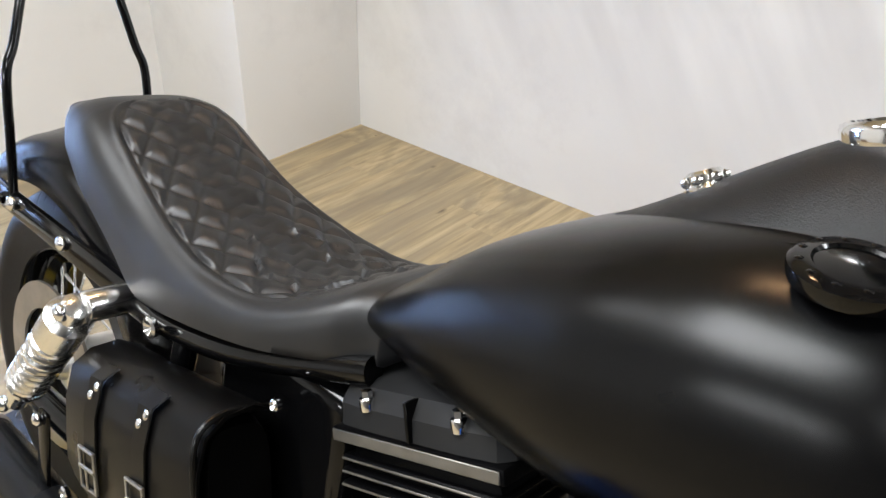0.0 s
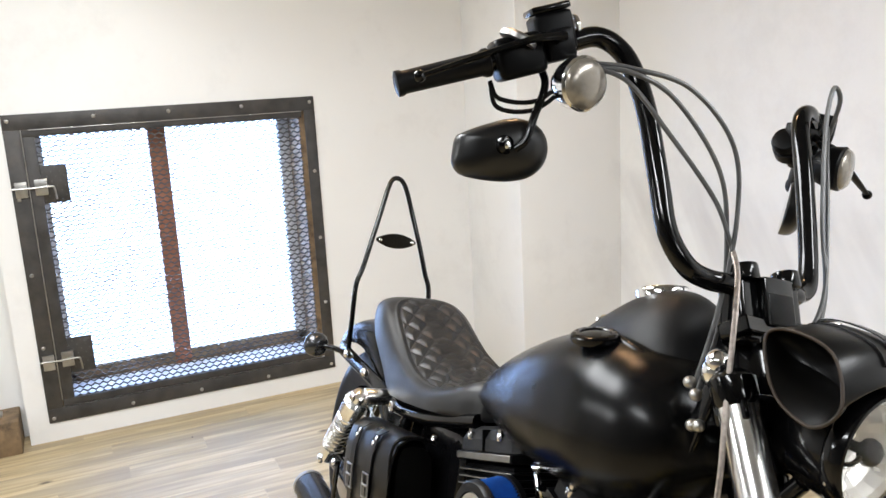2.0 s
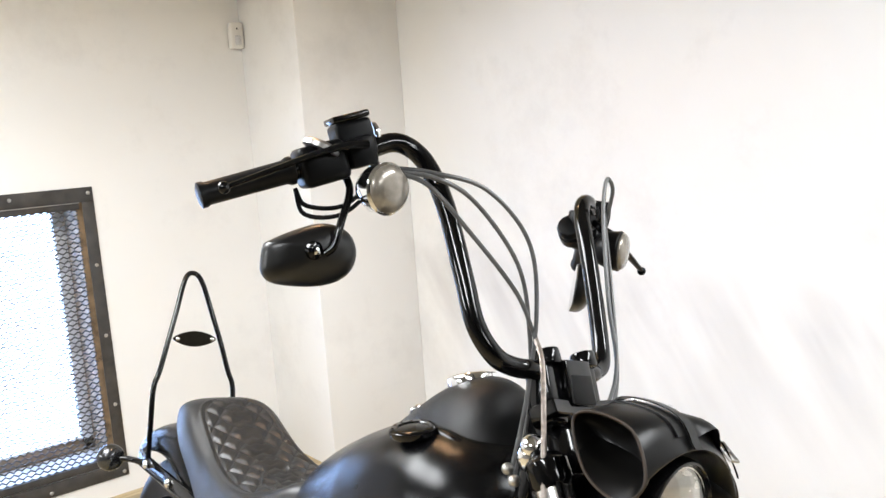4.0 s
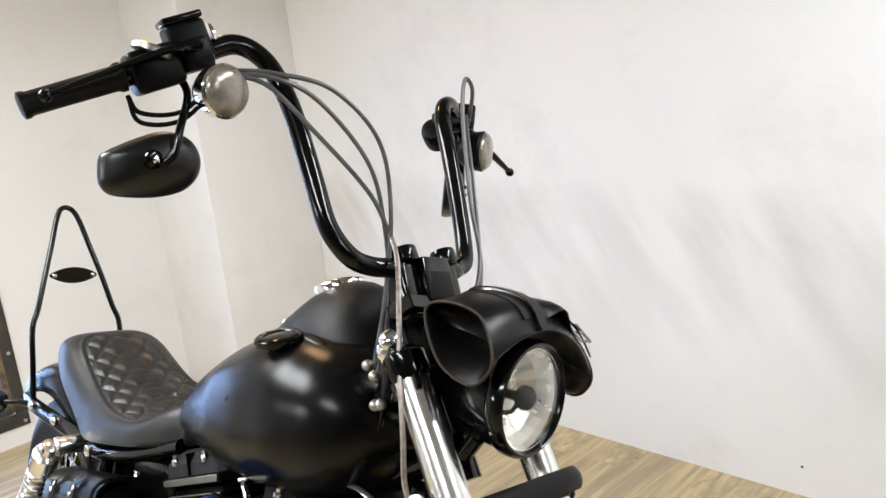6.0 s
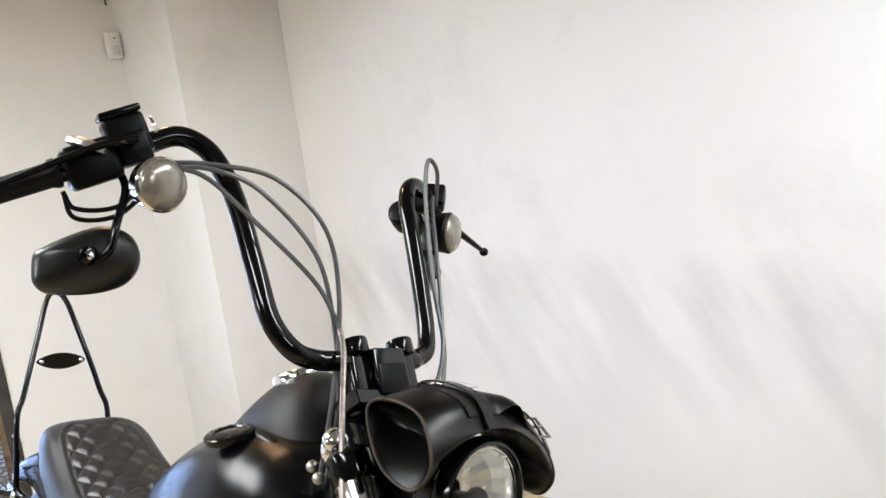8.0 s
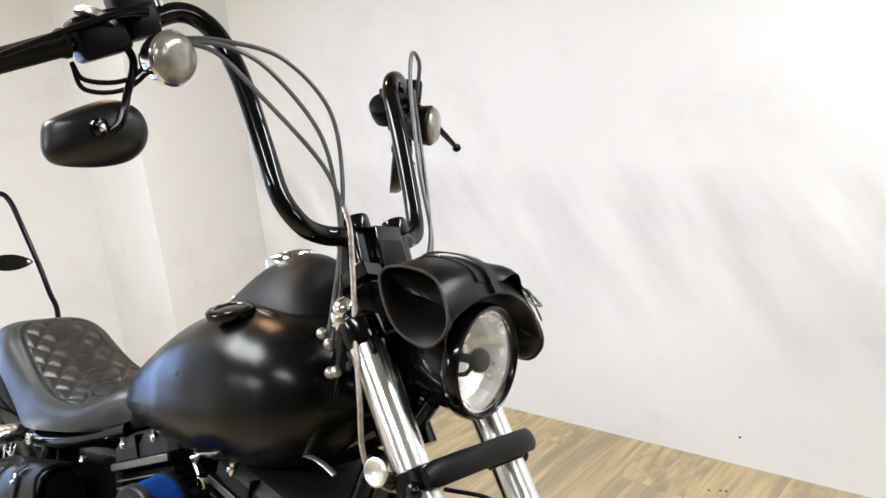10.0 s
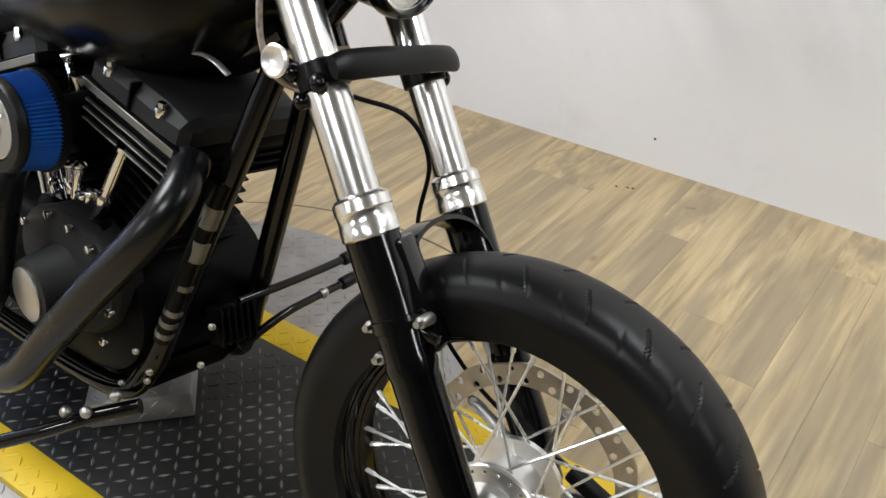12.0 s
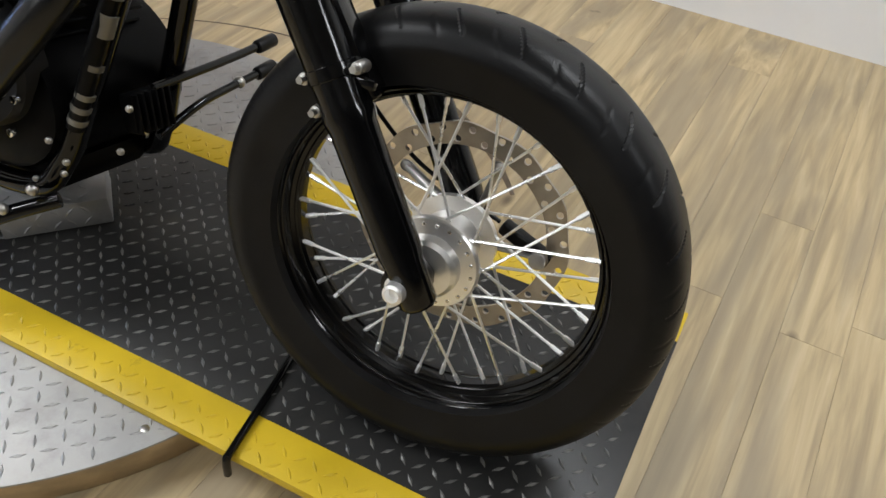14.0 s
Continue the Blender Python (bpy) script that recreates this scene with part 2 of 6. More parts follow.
def shade_banded_wall():
    """White paint with faint grey diagonal bands of uneven light and shade painted in at hip height."""
    m = M["wall"].copy()
    m.name = "shade_banded_white_wall_paint"
    nt = m.node_tree
    n, link = nt.nodes, nt.links.new
    b = n["Principled BSDF"]
    old = b.inputs["Base Color"].links[0].from_socket
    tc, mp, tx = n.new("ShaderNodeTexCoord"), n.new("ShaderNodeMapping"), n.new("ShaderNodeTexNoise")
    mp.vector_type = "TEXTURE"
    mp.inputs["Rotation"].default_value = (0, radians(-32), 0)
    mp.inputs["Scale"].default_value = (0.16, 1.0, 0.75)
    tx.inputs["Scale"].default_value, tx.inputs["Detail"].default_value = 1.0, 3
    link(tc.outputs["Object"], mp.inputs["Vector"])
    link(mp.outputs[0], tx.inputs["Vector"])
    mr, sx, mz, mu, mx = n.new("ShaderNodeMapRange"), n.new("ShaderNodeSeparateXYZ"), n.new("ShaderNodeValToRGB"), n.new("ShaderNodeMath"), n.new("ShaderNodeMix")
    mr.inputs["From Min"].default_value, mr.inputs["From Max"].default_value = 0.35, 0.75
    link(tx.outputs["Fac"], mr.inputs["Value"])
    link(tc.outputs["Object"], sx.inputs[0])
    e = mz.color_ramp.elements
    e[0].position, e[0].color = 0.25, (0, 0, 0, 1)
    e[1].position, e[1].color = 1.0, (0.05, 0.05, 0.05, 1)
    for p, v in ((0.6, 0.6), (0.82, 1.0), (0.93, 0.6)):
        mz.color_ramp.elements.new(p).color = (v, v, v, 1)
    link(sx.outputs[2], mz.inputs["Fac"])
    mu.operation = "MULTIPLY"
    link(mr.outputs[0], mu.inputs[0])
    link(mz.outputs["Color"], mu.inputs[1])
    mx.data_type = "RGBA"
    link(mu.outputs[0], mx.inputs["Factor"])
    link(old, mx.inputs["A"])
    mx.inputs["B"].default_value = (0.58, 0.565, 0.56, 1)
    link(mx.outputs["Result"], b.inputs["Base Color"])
    return m


def glow_material(name, color, strength):
    m = bpy.data.materials.new(name)
    m.use_nodes = True
    n = m.node_tree.nodes
    b = n["Principled BSDF"]
    b.inputs["Base Color"].default_value = (0.5, 0.5, 0.5, 1)
    b.inputs["Emission Color"].default_value = (*color, 1)
    b.inputs["Emission Strength"].default_value = strength
    return m


def glass_material():
    m = bpy.data.materials.new("clear_glass")
    m.use_nodes = True
    b = m.node_tree.nodes["Principled BSDF"]
    b.inputs["Transmission Weight"].default_value = 1.0
    b.inputs["Roughness"].default_value = 0.01
    b.inputs["IOR"].default_value = 1.3
    return m


M["plank"] = plank_material()
M["shade_banded"] = shade_banded_wall()
M["outdoor"] = glow_material("bright_overcast_outdoors", (0.80, 0.90, 1.0), 2.6)
M["glass"] = glass_material()


# ---- building helpers ----
def finish(name, bm, mat, parent=None, label="", angle=38, xf=None):
    if xf is not None:
        bm.transform(xf)
    bmesh.ops.recalc_face_normals(bm, faces=bm.faces)
    me = bpy.data.meshes.new(name)
    bm.to_mesh(me)
    bm.free()
    me.materials.append(M[mat])
    me.polygons.foreach_set("use_smooth", [True] * len(me.polygons))
    me.set_sharp_from_angle(angle=radians(angle))
    ob = new(name, me)
    if parent is not None:
        ob.parent = parent
    if label:
        tagged(ob, label)
    return ob


def part(name, bm, mat, parent, label="", angle=38, xf=None):
    return finish(name, bm, mat, parent, label, angle, xf)


def thing(name, m, label, category, group="", kind=""):
    ob = new(name)
    ob.matrix_world = m
    return tagged(ob, label, category, group, kind)


def B():
    return bmesh.new()


def box(bm, x0, y0, z0, x1, y1, z1, bev=0.0, seg=2, m=None):
    t = Matrix.LocRotScale(((x0 + x1) / 2, (y0 + y1) / 2, (z0 + z1) / 2), None, (abs(x1 - x0), abs(y1 - y0), abs(z1 - z0)))
    r = bmesh.ops.create_cube(bm, size=1, matrix=t)
    vs = r["verts"]
    if bev:
        es = list({e for v in vs for e in v.link_edges})
        r = bmesh.ops.bevel(bm, geom=es, offset=bev, segments=seg, affect="EDGES", profile=0.5)
        vs = list({v for f in r["faces"] for v in f.verts} | {v for v in vs if v.is_valid})
    if m is not None:
        bmesh.ops.transform(bm, matrix=m, verts=vs)
    return bm


def basis(d):
    d = Vector(d).normalized()
    up = Vector((0, 0, 1)) if abs(d.z) < 0.9 else Vector((1, 0, 0))
    u = d.cross(up).normalized()
    return u, d.cross(u).normalized()


def rings(bm, rows, caps=True, closed=False):
    """Skins rows of points; every row has the same count and closes on itself."""
    vs = [[bm.verts.new(p) for p in row] for row in rows]
    n = len(vs[0])
    last = len(vs) if closed else len(vs) - 1
    for i in range(last):
        a, b = vs[i], vs[(i + 1) % len(vs)]
        for j in range(n):
            bm.faces.new((a[j], a[(j + 1) % n], b[(j + 1) % n], b[j]))
    if caps and not closed:
        bm.faces.new(vs[0][::-1])
        bm.faces.new(vs[-1])
    return bm


def lathe(bm, p, d, prof, seg=32, caps=True):
    """prof: rows of (distance along d from p, radius)."""
    p, d = Vector(p), Vector(d).normalized()
    u, v = basis(d)
    rows = []
    for h, r in prof:
        c = p + d * h
        rows.append([c + (u * math.cos(a) + v * math.sin(a)) * max(r, 1e-4) for a in (2 * math.pi * k / seg for k in range(seg))])
    return rings(bm, rows, caps)


def cyl(bm, p0, p1, r0, r1=None, seg=24, bev=0.0):
    p0, p1 = Vector(p0), Vector(p1)
    r1 = r0 if r1 is None else r1
    L = (p1 - p0).length
    if bev:
        prof = [(0, r0 - bev), (bev * 0.3, r0 - bev * 0.3), (bev, r0), (L - bev, r1), (L - bev * 0.3, r1 - bev * 0.3), (L, r1 - bev)]
    else:
        prof = [(0, r0), (L, r1)]
    return lathe(bm, p0, p1 - p0, prof, seg)


def ball(bm, p, r, d=(0, 0, 1), squash=1.0, seg=20):
    prof = [(-r * squash * math.cos(math.pi * k / 10), r * math.sin(math.pi * k / 10)) for k in range(11)]
    return lathe(bm, p, d, prof, seg)


def smooth_path(pts, n=8, closed=False):
    pts = [Vector(p) for p in pts]
    out = []
    m = len(pts)
    for i in range(m if closed else m - 1):
        if closed:
            a, b, c, d = pts[i - 1], pts[i], pts[(i + 1) % m], pts[(i + 2) % m]
        else:
            b, c = pts[i], pts[i + 1]
            a, d = pts[i - 1] if i else b * 2 - c, pts[i + 2] if i + 2 < m else c * 2 - b
        for k in range(n):
            t = k / n
            out.append(0.5 * (2 * b + (c - a) * t + (2 * a - 5 * b + 4 * c - d) * t * t + (3 * b - a - 3 * c + d) * t ** 3))
    if not closed:
        out.append(pts[-1])
    return out


def tube(bm, pts, r, seg=12, n=8, closed=False, straight=False, flat=1.0):
    path = [Vector(p) for p in pts] if straight else smooth_path(pts, n, closed)
    rows, u = [], None
    m = len(path)
    for i, p in enumerate(path):
        if closed:
            d = path[(i + 1) % m] - path[i - 1]
        else:
            d = path[min(i + 1, m - 1)] - path[max(i - 1, 0)]
        d = d.normalized()
        if u is None:
            u = basis(d)[0]
        u = (u - d * u.dot(d)).normalized()
        v = d.cross(u)
        rr = r(i / (m - 1)) if callable(r) else r
        rows.append([p + (u * math.cos(a) + v * flat * math.sin(a)) * rr for a in (2 * math.pi * k / seg for k in range(seg))])
    return rings(bm, rows, True, closed)


def lerp(table, x):
    """Smooth interpolation in rows of (x, value)."""
    if x <= table[0][0]:
        return table[0][1]
    for (a, va), (b, vb) in zip(table, table[1:]):
        if x <= b:
            t = (x - a) / (b - a)
            return va + (vb - va) * t
    return table[-1][1]


def soft(table, x, h=0.02):
    return sum(lerp(table, x + d * h) for d in (-1.5, -0.75, 0, 0.75, 1.5)) / 5


def bolt(bm, p, d, r=0.006, h=0.005):
    p, d = Vector(p), Vector(d).normalized()
    lathe(bm, p, d, [(0, r), (h * 0.6, r), (h, r * 0.6)], 6)
    return bm


# ---- room ----
XW, YW, ZC = -3.395, 1.838, 2.30       # window wall, long wall, ceiling
WY0, WY1, WZ0, WZ1 = -0.66, 0.445, 0.175, 1.325   # clear opening of the window


def structure(name, bm, mat, label, category, angle=30):
    ob = finish(name, bm, mat, None, "", angle)
    return tagged(ob, label, category, kind="structure")


b = B()
box(b, -4.2, -9.0, -0.25, 9.0, 2.1, -0.012)
floor = structure("floor", b, "ply", "floor of wood-look vinyl planks over a slab", "floor")

# the wall's colour carries painted bands of light and shade
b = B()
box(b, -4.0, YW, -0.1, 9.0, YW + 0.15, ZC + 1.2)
structure("wall_north", b, "shade_banded", "long white painted wall with faint bands of shade in its colour", "wall")
b = B()
box(b, XW - 0.30, -0.84, -0.1, XW, WY0 - 0.045, ZC + 0.1)
box(b, XW - 0.30, WY1 + 0.03, -0.1, XW, YW, ZC + 0.1)
box(b, XW - 0.30, WY0 - 0.045, -0.1, XW, WY1 + 0.03, WZ0 - 0.03)
box(b, XW - 0.30, WY0 - 0.045, WZ1 + 0.03, XW, WY1 + 0.03, ZC + 0.1)
structure("wall_west", b, "wall", "white painted wall with a barred window opening", "wall")
b = B()
box(b, XW - 0.45, -9.0, -0.1, XW - 0.12, -0.84, ZC + 1.2)
structure("wall_west_recess", b, "wall", "recessed white painted wall beside the window", "wall")
b = B()
box(b, XW, 1.287, -0.1, -2.872, YW, ZC + 0.1, 0.004)
structure("corner_column", b, "wall", "white painted boxed column in the corner of the room", "column")
# unseen wall, added dark so that black paint and chrome reflect a dim room
b = B()
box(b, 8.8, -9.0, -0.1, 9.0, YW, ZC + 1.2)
structure("unseen_wall_east", b, "dimwall", "unseen far wall added to close the room, dark to keep reflections dim", "wall")
# unseen wall, added as a mid-grey surface for the bike to reflect
b = B()
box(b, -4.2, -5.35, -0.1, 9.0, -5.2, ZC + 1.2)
structure("unseen_wall_south", b, "farwall", "unseen far wall added to close the room, its grey set for reflections", "wall")
b = B()
box(b, -4.2, -1.1, ZC, -1.3, YW, ZC + 0.15)
structure("ceiling_soffit", b, "ceil", "low cream painted ceiling soffit over the corner", "ceiling")
# unseen upper ceiling, added in the same reflection grey
b = B()
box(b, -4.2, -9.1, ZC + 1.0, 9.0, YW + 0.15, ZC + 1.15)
structure("ceiling", b, "farwall", "unseen upper ceiling added to close the room, its grey set for reflections", "ceiling")

# the window: reveal, sill, frame, mullion, panes, daylight behind
win = tagged(new("window_1"), "barred window with a red-brown mullion and bright daylight", "window", kind="structure")
b = B()
box(b, XW - 0.30, WY1 - 0.0, WZ0 - 0.03, XW - 0.012, WY1 + 0.03, WZ1 + 0.03)
part("jamb", b, "frostwood", win, "rough brown wooden jamb")
b = B()
box(b, XW - 0.30, WY0 - 0.045, WZ0 - 0.03, XW - 0.012, WY0, WZ1 + 0.03)
part("jamb", b, "frostwood", win, "rough brown wooden jamb")
b = B()
box(b, XW - 0.30, WY0, WZ1, XW - 0.012, WY1, WZ1 + 0.03)
part("lintel", b, "frostwood", win)
b = B()
box(b, XW - 0.32, WY0, WZ0 - 0.03, XW - 0.012, WY1, WZ0, 0.004)
part("sill", b, "sill", win, "deep dusty white sill")
XG = XW - 0.225
b = B()
box(b, XG - 0.04, -0.195, WZ0, XG + 0.02, -0.12, WZ1, 0.004)
part("mullion", b, "mullion", win, "red-brown wooden mullion")
for y0, y1 in ((WY0, WY0 + 0.03), (WY1 - 0.05, WY1)):
    b = B()
    box(b, XG - 0.03, y0, WZ0, XG + 0.012, y1, WZ1, 0.003)
    part("window_frame", b, "sill", win)
b = B()
box(b, XG - 0.03, WY0, WZ0, XG + 0.012, WY1, WZ0 + 0.055, 0.003)
part("window_frame", b, "frostwood", win)
b = B()
box(b, XG - 0.03, WY0, WZ1 - 0.03, XG + 0.012, WY1, WZ1, 0.003)
part("window_frame", b, "frostwood", win)
for y0, y1 in ((WY0 + 0.03, -0.195), (-0.12, WY1 - 0.05)):
    b = B()
    box(b, XG - 0.012, y0, WZ0 + 0.055, XG - 0.008, y1, WZ1 - 0.03)
    pane = part("pane", b, "glass", win)
    pane.visible_shadow = False
b = B()
box(b, XW - 1.25, -1.6, -0.4, XW - 1.2, 1.4, 2.4)
tagged(finish("backdrop", b, "outdoor"), "blown-out daylight outside the window", "backdrop", kind="structure")

# steel security grille over the window
grille = thing("window_grille", Matrix.Translation((XW, 0, 0)), "dark steel window grille with expanded mesh, bolted to the wall", "grille")
GY0, GY1, GZ0, GZ1, FW = -0.757, 0.518, 0.083, 1.388, 0.062
for nm, (y0, z0, y1, z1) in {"top_bar": (GY0, GZ1 - FW, GY1, GZ1), "bottom_bar": (GY0, GZ0, GY1, GZ0 + FW), "left_bar": (GY0, GZ0 + FW, GY0 + FW, GZ1 - FW), "right_bar": (GY1 - FW + 0.012, GZ0 + FW, GY1, GZ1 - FW)}.items():
    b = B()
    box(b, 0.0, y0, z0, 0.007, y1, z1, 0.0015)
    part(nm, b, "winsteel", grille)
for y0, z0, y1, z1 in ((GY0 + FW + 0.004, GZ1 - FW - 0.03, GY1 - FW, GZ1 - FW - 0.002), (GY0 + FW + 0.004, GZ0 + FW + 0.002, GY1 - FW, GZ0 + FW + 0.034), (GY0 + FW + 0.004, GZ0 + FW + 0.034, GY0 + FW + 0.05, GZ1 - FW - 0.03)):
    b = B()
    box(b, -0.02, y0, z0, 0.004, y1, z1, 0.0015)
    part("door_bar", b, "winsteel", grille)
b = B()
box(b, 0.001, GY0 + FW + 0.03, GZ1 - FW - 0.0035, 0.012, GY1 - FW, GZ1 - FW, 0.001)
part("edge_strip", b, "steel", grille, "thin bright steel edge strip")
b = B()
cyl(b, (0.012, GY0 + FW + 0.002, GZ0 + 0.1), (0.012, GY0 + FW + 0.002, GZ1 - FW), 0.0025, seg=8)
part("hinge_rod", b, "steel", grille)
for k in range(5):
    y = GY0 + 0.02 + k * (GY1 - GY0 - 0.04) / 4 + (0.012 if k == 1 else 0)
    for z in (GZ0 + 0.02, GZ1 - 0.025):
        b = B()
        ball(b, (0.007, y, z), 0.0085, (1, 0, 0), 0.5, 12)
        part("bolt", b, "steel", grille)
for k in (1, 2, 3):
    for y in (GY0 + 0.022, GY1 - 0.022):
        b = B()
        ball(b, (0.007, y, GZ0 + 0.02 + k * 0.315), 0.0085, (1, 0, 0), 0.5, 12)
        part("bolt", b, "steel", grille)
for zc in (1.10, 0.365):
    b = B()
    box(b, -0.012, -0.672, zc - 0.078, -0.006, -0.545, zc + 0.078, 0.002)
    plate = part("latch_plate", b, "winsteel", grille)
    b = B()
    box(b, -0.004, -0.745, zc - 0.045, 0.018, -0.70, zc + 0.02, 0.002)
    box(b, -0.004, -0.672, zc - 0.04, 0.016, -0.625, zc + 0.025, 0.002)
    part("latch", b, "steel", plate, "zinc slide latch")
    b = B()
    tube(b, [(0.02, -0.755, zc - 0.006), (0.02, -0.68, zc - 0.008), (0.02, -0.612, zc - 0.006), (0.02, -0.60, zc - 0.018), (0.02, -0.597, zc - 0.06)], 0.0042, 8, 6)
    part("slide_bolt", b, "steel", plate)

def expanded(y0, y1, z0, z1, dy, dz):
    """Rows of zigzag strands that meet in diamonds."""
    vs, fs = [], []
    rows = int((z1 - z0) / dz)
    cols = int((y1 - y0) / (dy / 2))
    w, d = 0.0035, 0.0014
    for r in range(rows + 1):
        for i in range(cols):
            a = (z0 + r * dz + (dz / 2 if (i + r) % 2 else 0), z0 + r * dz + (0 if (i + r) % 2 else dz / 2))
            ya, yb = y0 + i * dy / 2, y0 + (i + 1) * dy / 2
            k = len(vs)
            for y, z, x in ((ya, a[0], -0.0016 if (i + r) % 2 else 0.001), (yb, a[1], 0.001 if (i + r) % 2 else -0.0016)):
                vs += [(x - d, y, z - w), (x + d, y, z - w), (x + d, y, z + w), (x - d, y, z + w)]
            fs += [(k, k + 4, k + 5, k + 1), (k + 1, k + 5, k + 6, k + 2), (k + 2, k + 6, k + 7, k + 3), (k + 3, k + 7, k + 4, k)]
    me = bpy.data.meshes.new("mesh_panel")
    me.from_pydata(vs, [], fs)
    me.materials.append(M["meshsteel"])
    return me


panel = new("mesh_panel", expanded(GY0 + FW + 0.04, GY1 - FW + 0.01, GZ0 + FW + 0.01, GZ1 - FW - 0.01, 0.0325, 0.0195))
panel.parent, panel.location = grille, (-0.008, 0, 0)
tagged(panel, "diamond-shaped expanded steel mesh", kind="stuff")

# detector in the corner under the ceiling
det = thing("wall_detector", pose(XW + 0.008, 1.25, 2.03, 0, 0, 0), "small white plastic detector fixed high in the corner", "detector")
b = B()
box(b, 0, -0.033, -0.062, 0.042, 0.033, 0.06, 0.01, 3)
part("housing", b, "white", det)
b = B()
box(b, 0.040, -0.016, -0.045, 0.049, 0.016, -0.002, 0.005, 2)
part("lens", b, "sill", det)
b = B()
ball(b, (0.042, 0.0, 0.03), 0.004, (1, 0, 0), 0.6, 10)
part("indicator", b, "plastic", det)
b = B()
tube(b, [(XW + 0.004, 1.236, 2.299), (XW + 0.02, 1.25, 2.27), (XW + 0.006, 1.262, 2.215)], 0.004, 8, 6)
tagged(finish("dark_cable_end", b, "plastic"), "short dark cable hanging from the ceiling corner", "cable")

# wooden kerb block and steel post foot beside the window wall
b = B()
box(b, XW - 0.12, -1.6, 0.0, XW + 0.07, -0.868, 0.145, 0.004)
tagged(finish("wooden_block", b, "frostwood"), "brown wooden block on the floor beside the window wall", "block")
post = thing("steel_post", Matrix.Identity(4), "thin grey steel post standing on the wooden block", "post")
b = B()
box(b, XW - 0.06, -0.985, 0.145, XW - 0.01, -0.93, 0.158, 0.002)
part("foot", b, "steel", post)
b = B()
cyl(b, (XW - 0.035, -0.957, 0.158), (XW - 0.035, -0.957, 2.30), 0.012, seg=12)
part("shaft", b, "steel", post)
# dark nail heads and a dried spot on floor and wall
b = B()
ball(b, (-0.545, YW - 0.001, 0.10), 0.004, (0, 1, 0), 0.4, 8)
tagged(finish("wall_nail", b, "plastic"), "tiny dark nail head low in the white wall", "nail")

# ---- turntable and lift platform ----
TC = Vector((-0.877, 0.154, 0))
DZ, DR = 0.090, 0.640     # height and radius of the turntable deck
table = thing("turntable", Matrix.Translation(TC), "low round turntable of bare aluminium tread plate with a wooden side", "turntable")
b = B()
lathe(b, (0, 0, 0), (0, 0, 1), [(0.0, DR - 0.025), (0.006, DR - 0.020), (DZ - 0.012, DR), (DZ - 0.006, DR), (DZ - 0.005, DR - 0.01)], 128)
part("rim", b, "ply", table, "pale wooden side")
b = B()
lathe(b, (0, 0, DZ - 0.0048), (0, 0, 1), [(0, DR + 0.002), (0.0035, DR + 0.002), (0.0048, DR - 0.001)], 128)
part("deck", b, "silver", table)


def treads(cells, size, z, mat, parent, label=""):
    """Raised lozenges of a tread plate, turned alternately."""
    vs, fs = [], []
    L, w, h = size * 0.44, size * 0.12, 0.0019
    for x, y, odd in cells:
        c, s = math.cos(radians(45 if odd else -45)), math.sin(radians(45 if odd else -45))
        k = len(vs)
        for u, v, q in ((-L, 0, 0), (0, -w, 0), (L, 0, 0), (0, w, 0), (-L * 0.62, 0, h), (L * 0.62, 0, h)):
            vs.append((x + u * c - v * s, y + u * s + v * c, z + q))
        fs += [(k, k + 1, k + 4), (k + 1, k + 5, k + 4), (k + 1, k + 2, k + 5), (k + 2, k + 3, k + 5), (k + 3, k + 4, k + 5), (k + 3, k, k + 4)]
    me = bpy.data.meshes.new("tread")
    me.from_pydata(vs, [], fs)
    me.materials.append(M[mat])
    ob = new("raised_tread", me)
    ob.parent = parent
    return tagged(ob, label, kind="stuff")


def grid(x0, x1, y0, y1, step):
    return [(x0 + (i + 0.5) * step, y0 + (j + 0.5) * step, (i + j) % 2) for i in range(int((x1 - x0) / step)) for j in range(int((y1 - y0) / step))]


treads([(x, y, o) for x, y, o in grid(-0.65, 0.65, -0.65, 0.65, 0.029) if x * x + y * y < (DR - 0.015) ** 2 and abs(y) > 0.27], 0.029, DZ, "silver", table)
for a in (20, 50, 80, 200, 250, 300, 330):
    b = B()
    ball(b, ((DR - 0.03) * math.cos(radians(a)), (DR - 0.03) * math.sin(radians(a)), DZ), 0.008, (0, 0, 1), 0.25, 12)
    part("screw", b, "steel", table)
PL = pose(-0.90, 0.146, 0, 0, 0, 2.4)
PX, PY, PZ, ST = 1.20, 0.303, 0.112, 0.074
lift = thing("lift_platform", PL, "low black tread-plate platform with yellow painted edges on the turntable", "platform")
b = B()
box(b, -PX, -PY + ST, PZ - 0.007, PX, PY - ST, PZ, 0.001)
part("deck", b, "plate", lift)
for s in (-1, 1):
    b = B()
    box(b, -PX, s * PY, PZ - 0.0069, PX, s * (PY - ST), PZ, 0.001)
    box(b, -PX, s * PY, DZ + 0.003, PX, s * (PY - 0.006), PZ - 0.0069, 0.001)
    edge = part("edge_stripe", b, "yellow", lift, "worn yellow painted edge")
    y0, y1 = (-PY, -PY + ST) if s < 0 else (PY - ST, PY)
    treads(grid(-PX + 0.005, PX - 0.005, y0 + 0.001, y1, 0.0258), 0.0258, PZ, "yellow", edge)
treads(grid(-PX + 0.005, PX - 0.005, -PY + ST, PY - ST, 0.0258), 0.0258, PZ, "tread_worn", lift, "worn raised lozenges")
for x in (-PX + 0.02, PX - 0.02):
    b = B()
    box(b, x - 0.02, -PY + 0.007, DZ + 0.003, x + 0.02, PY - 0.007, PZ - 0.0075, 0.001)
    part("end_rail", b, "plate", lift)
b = B()
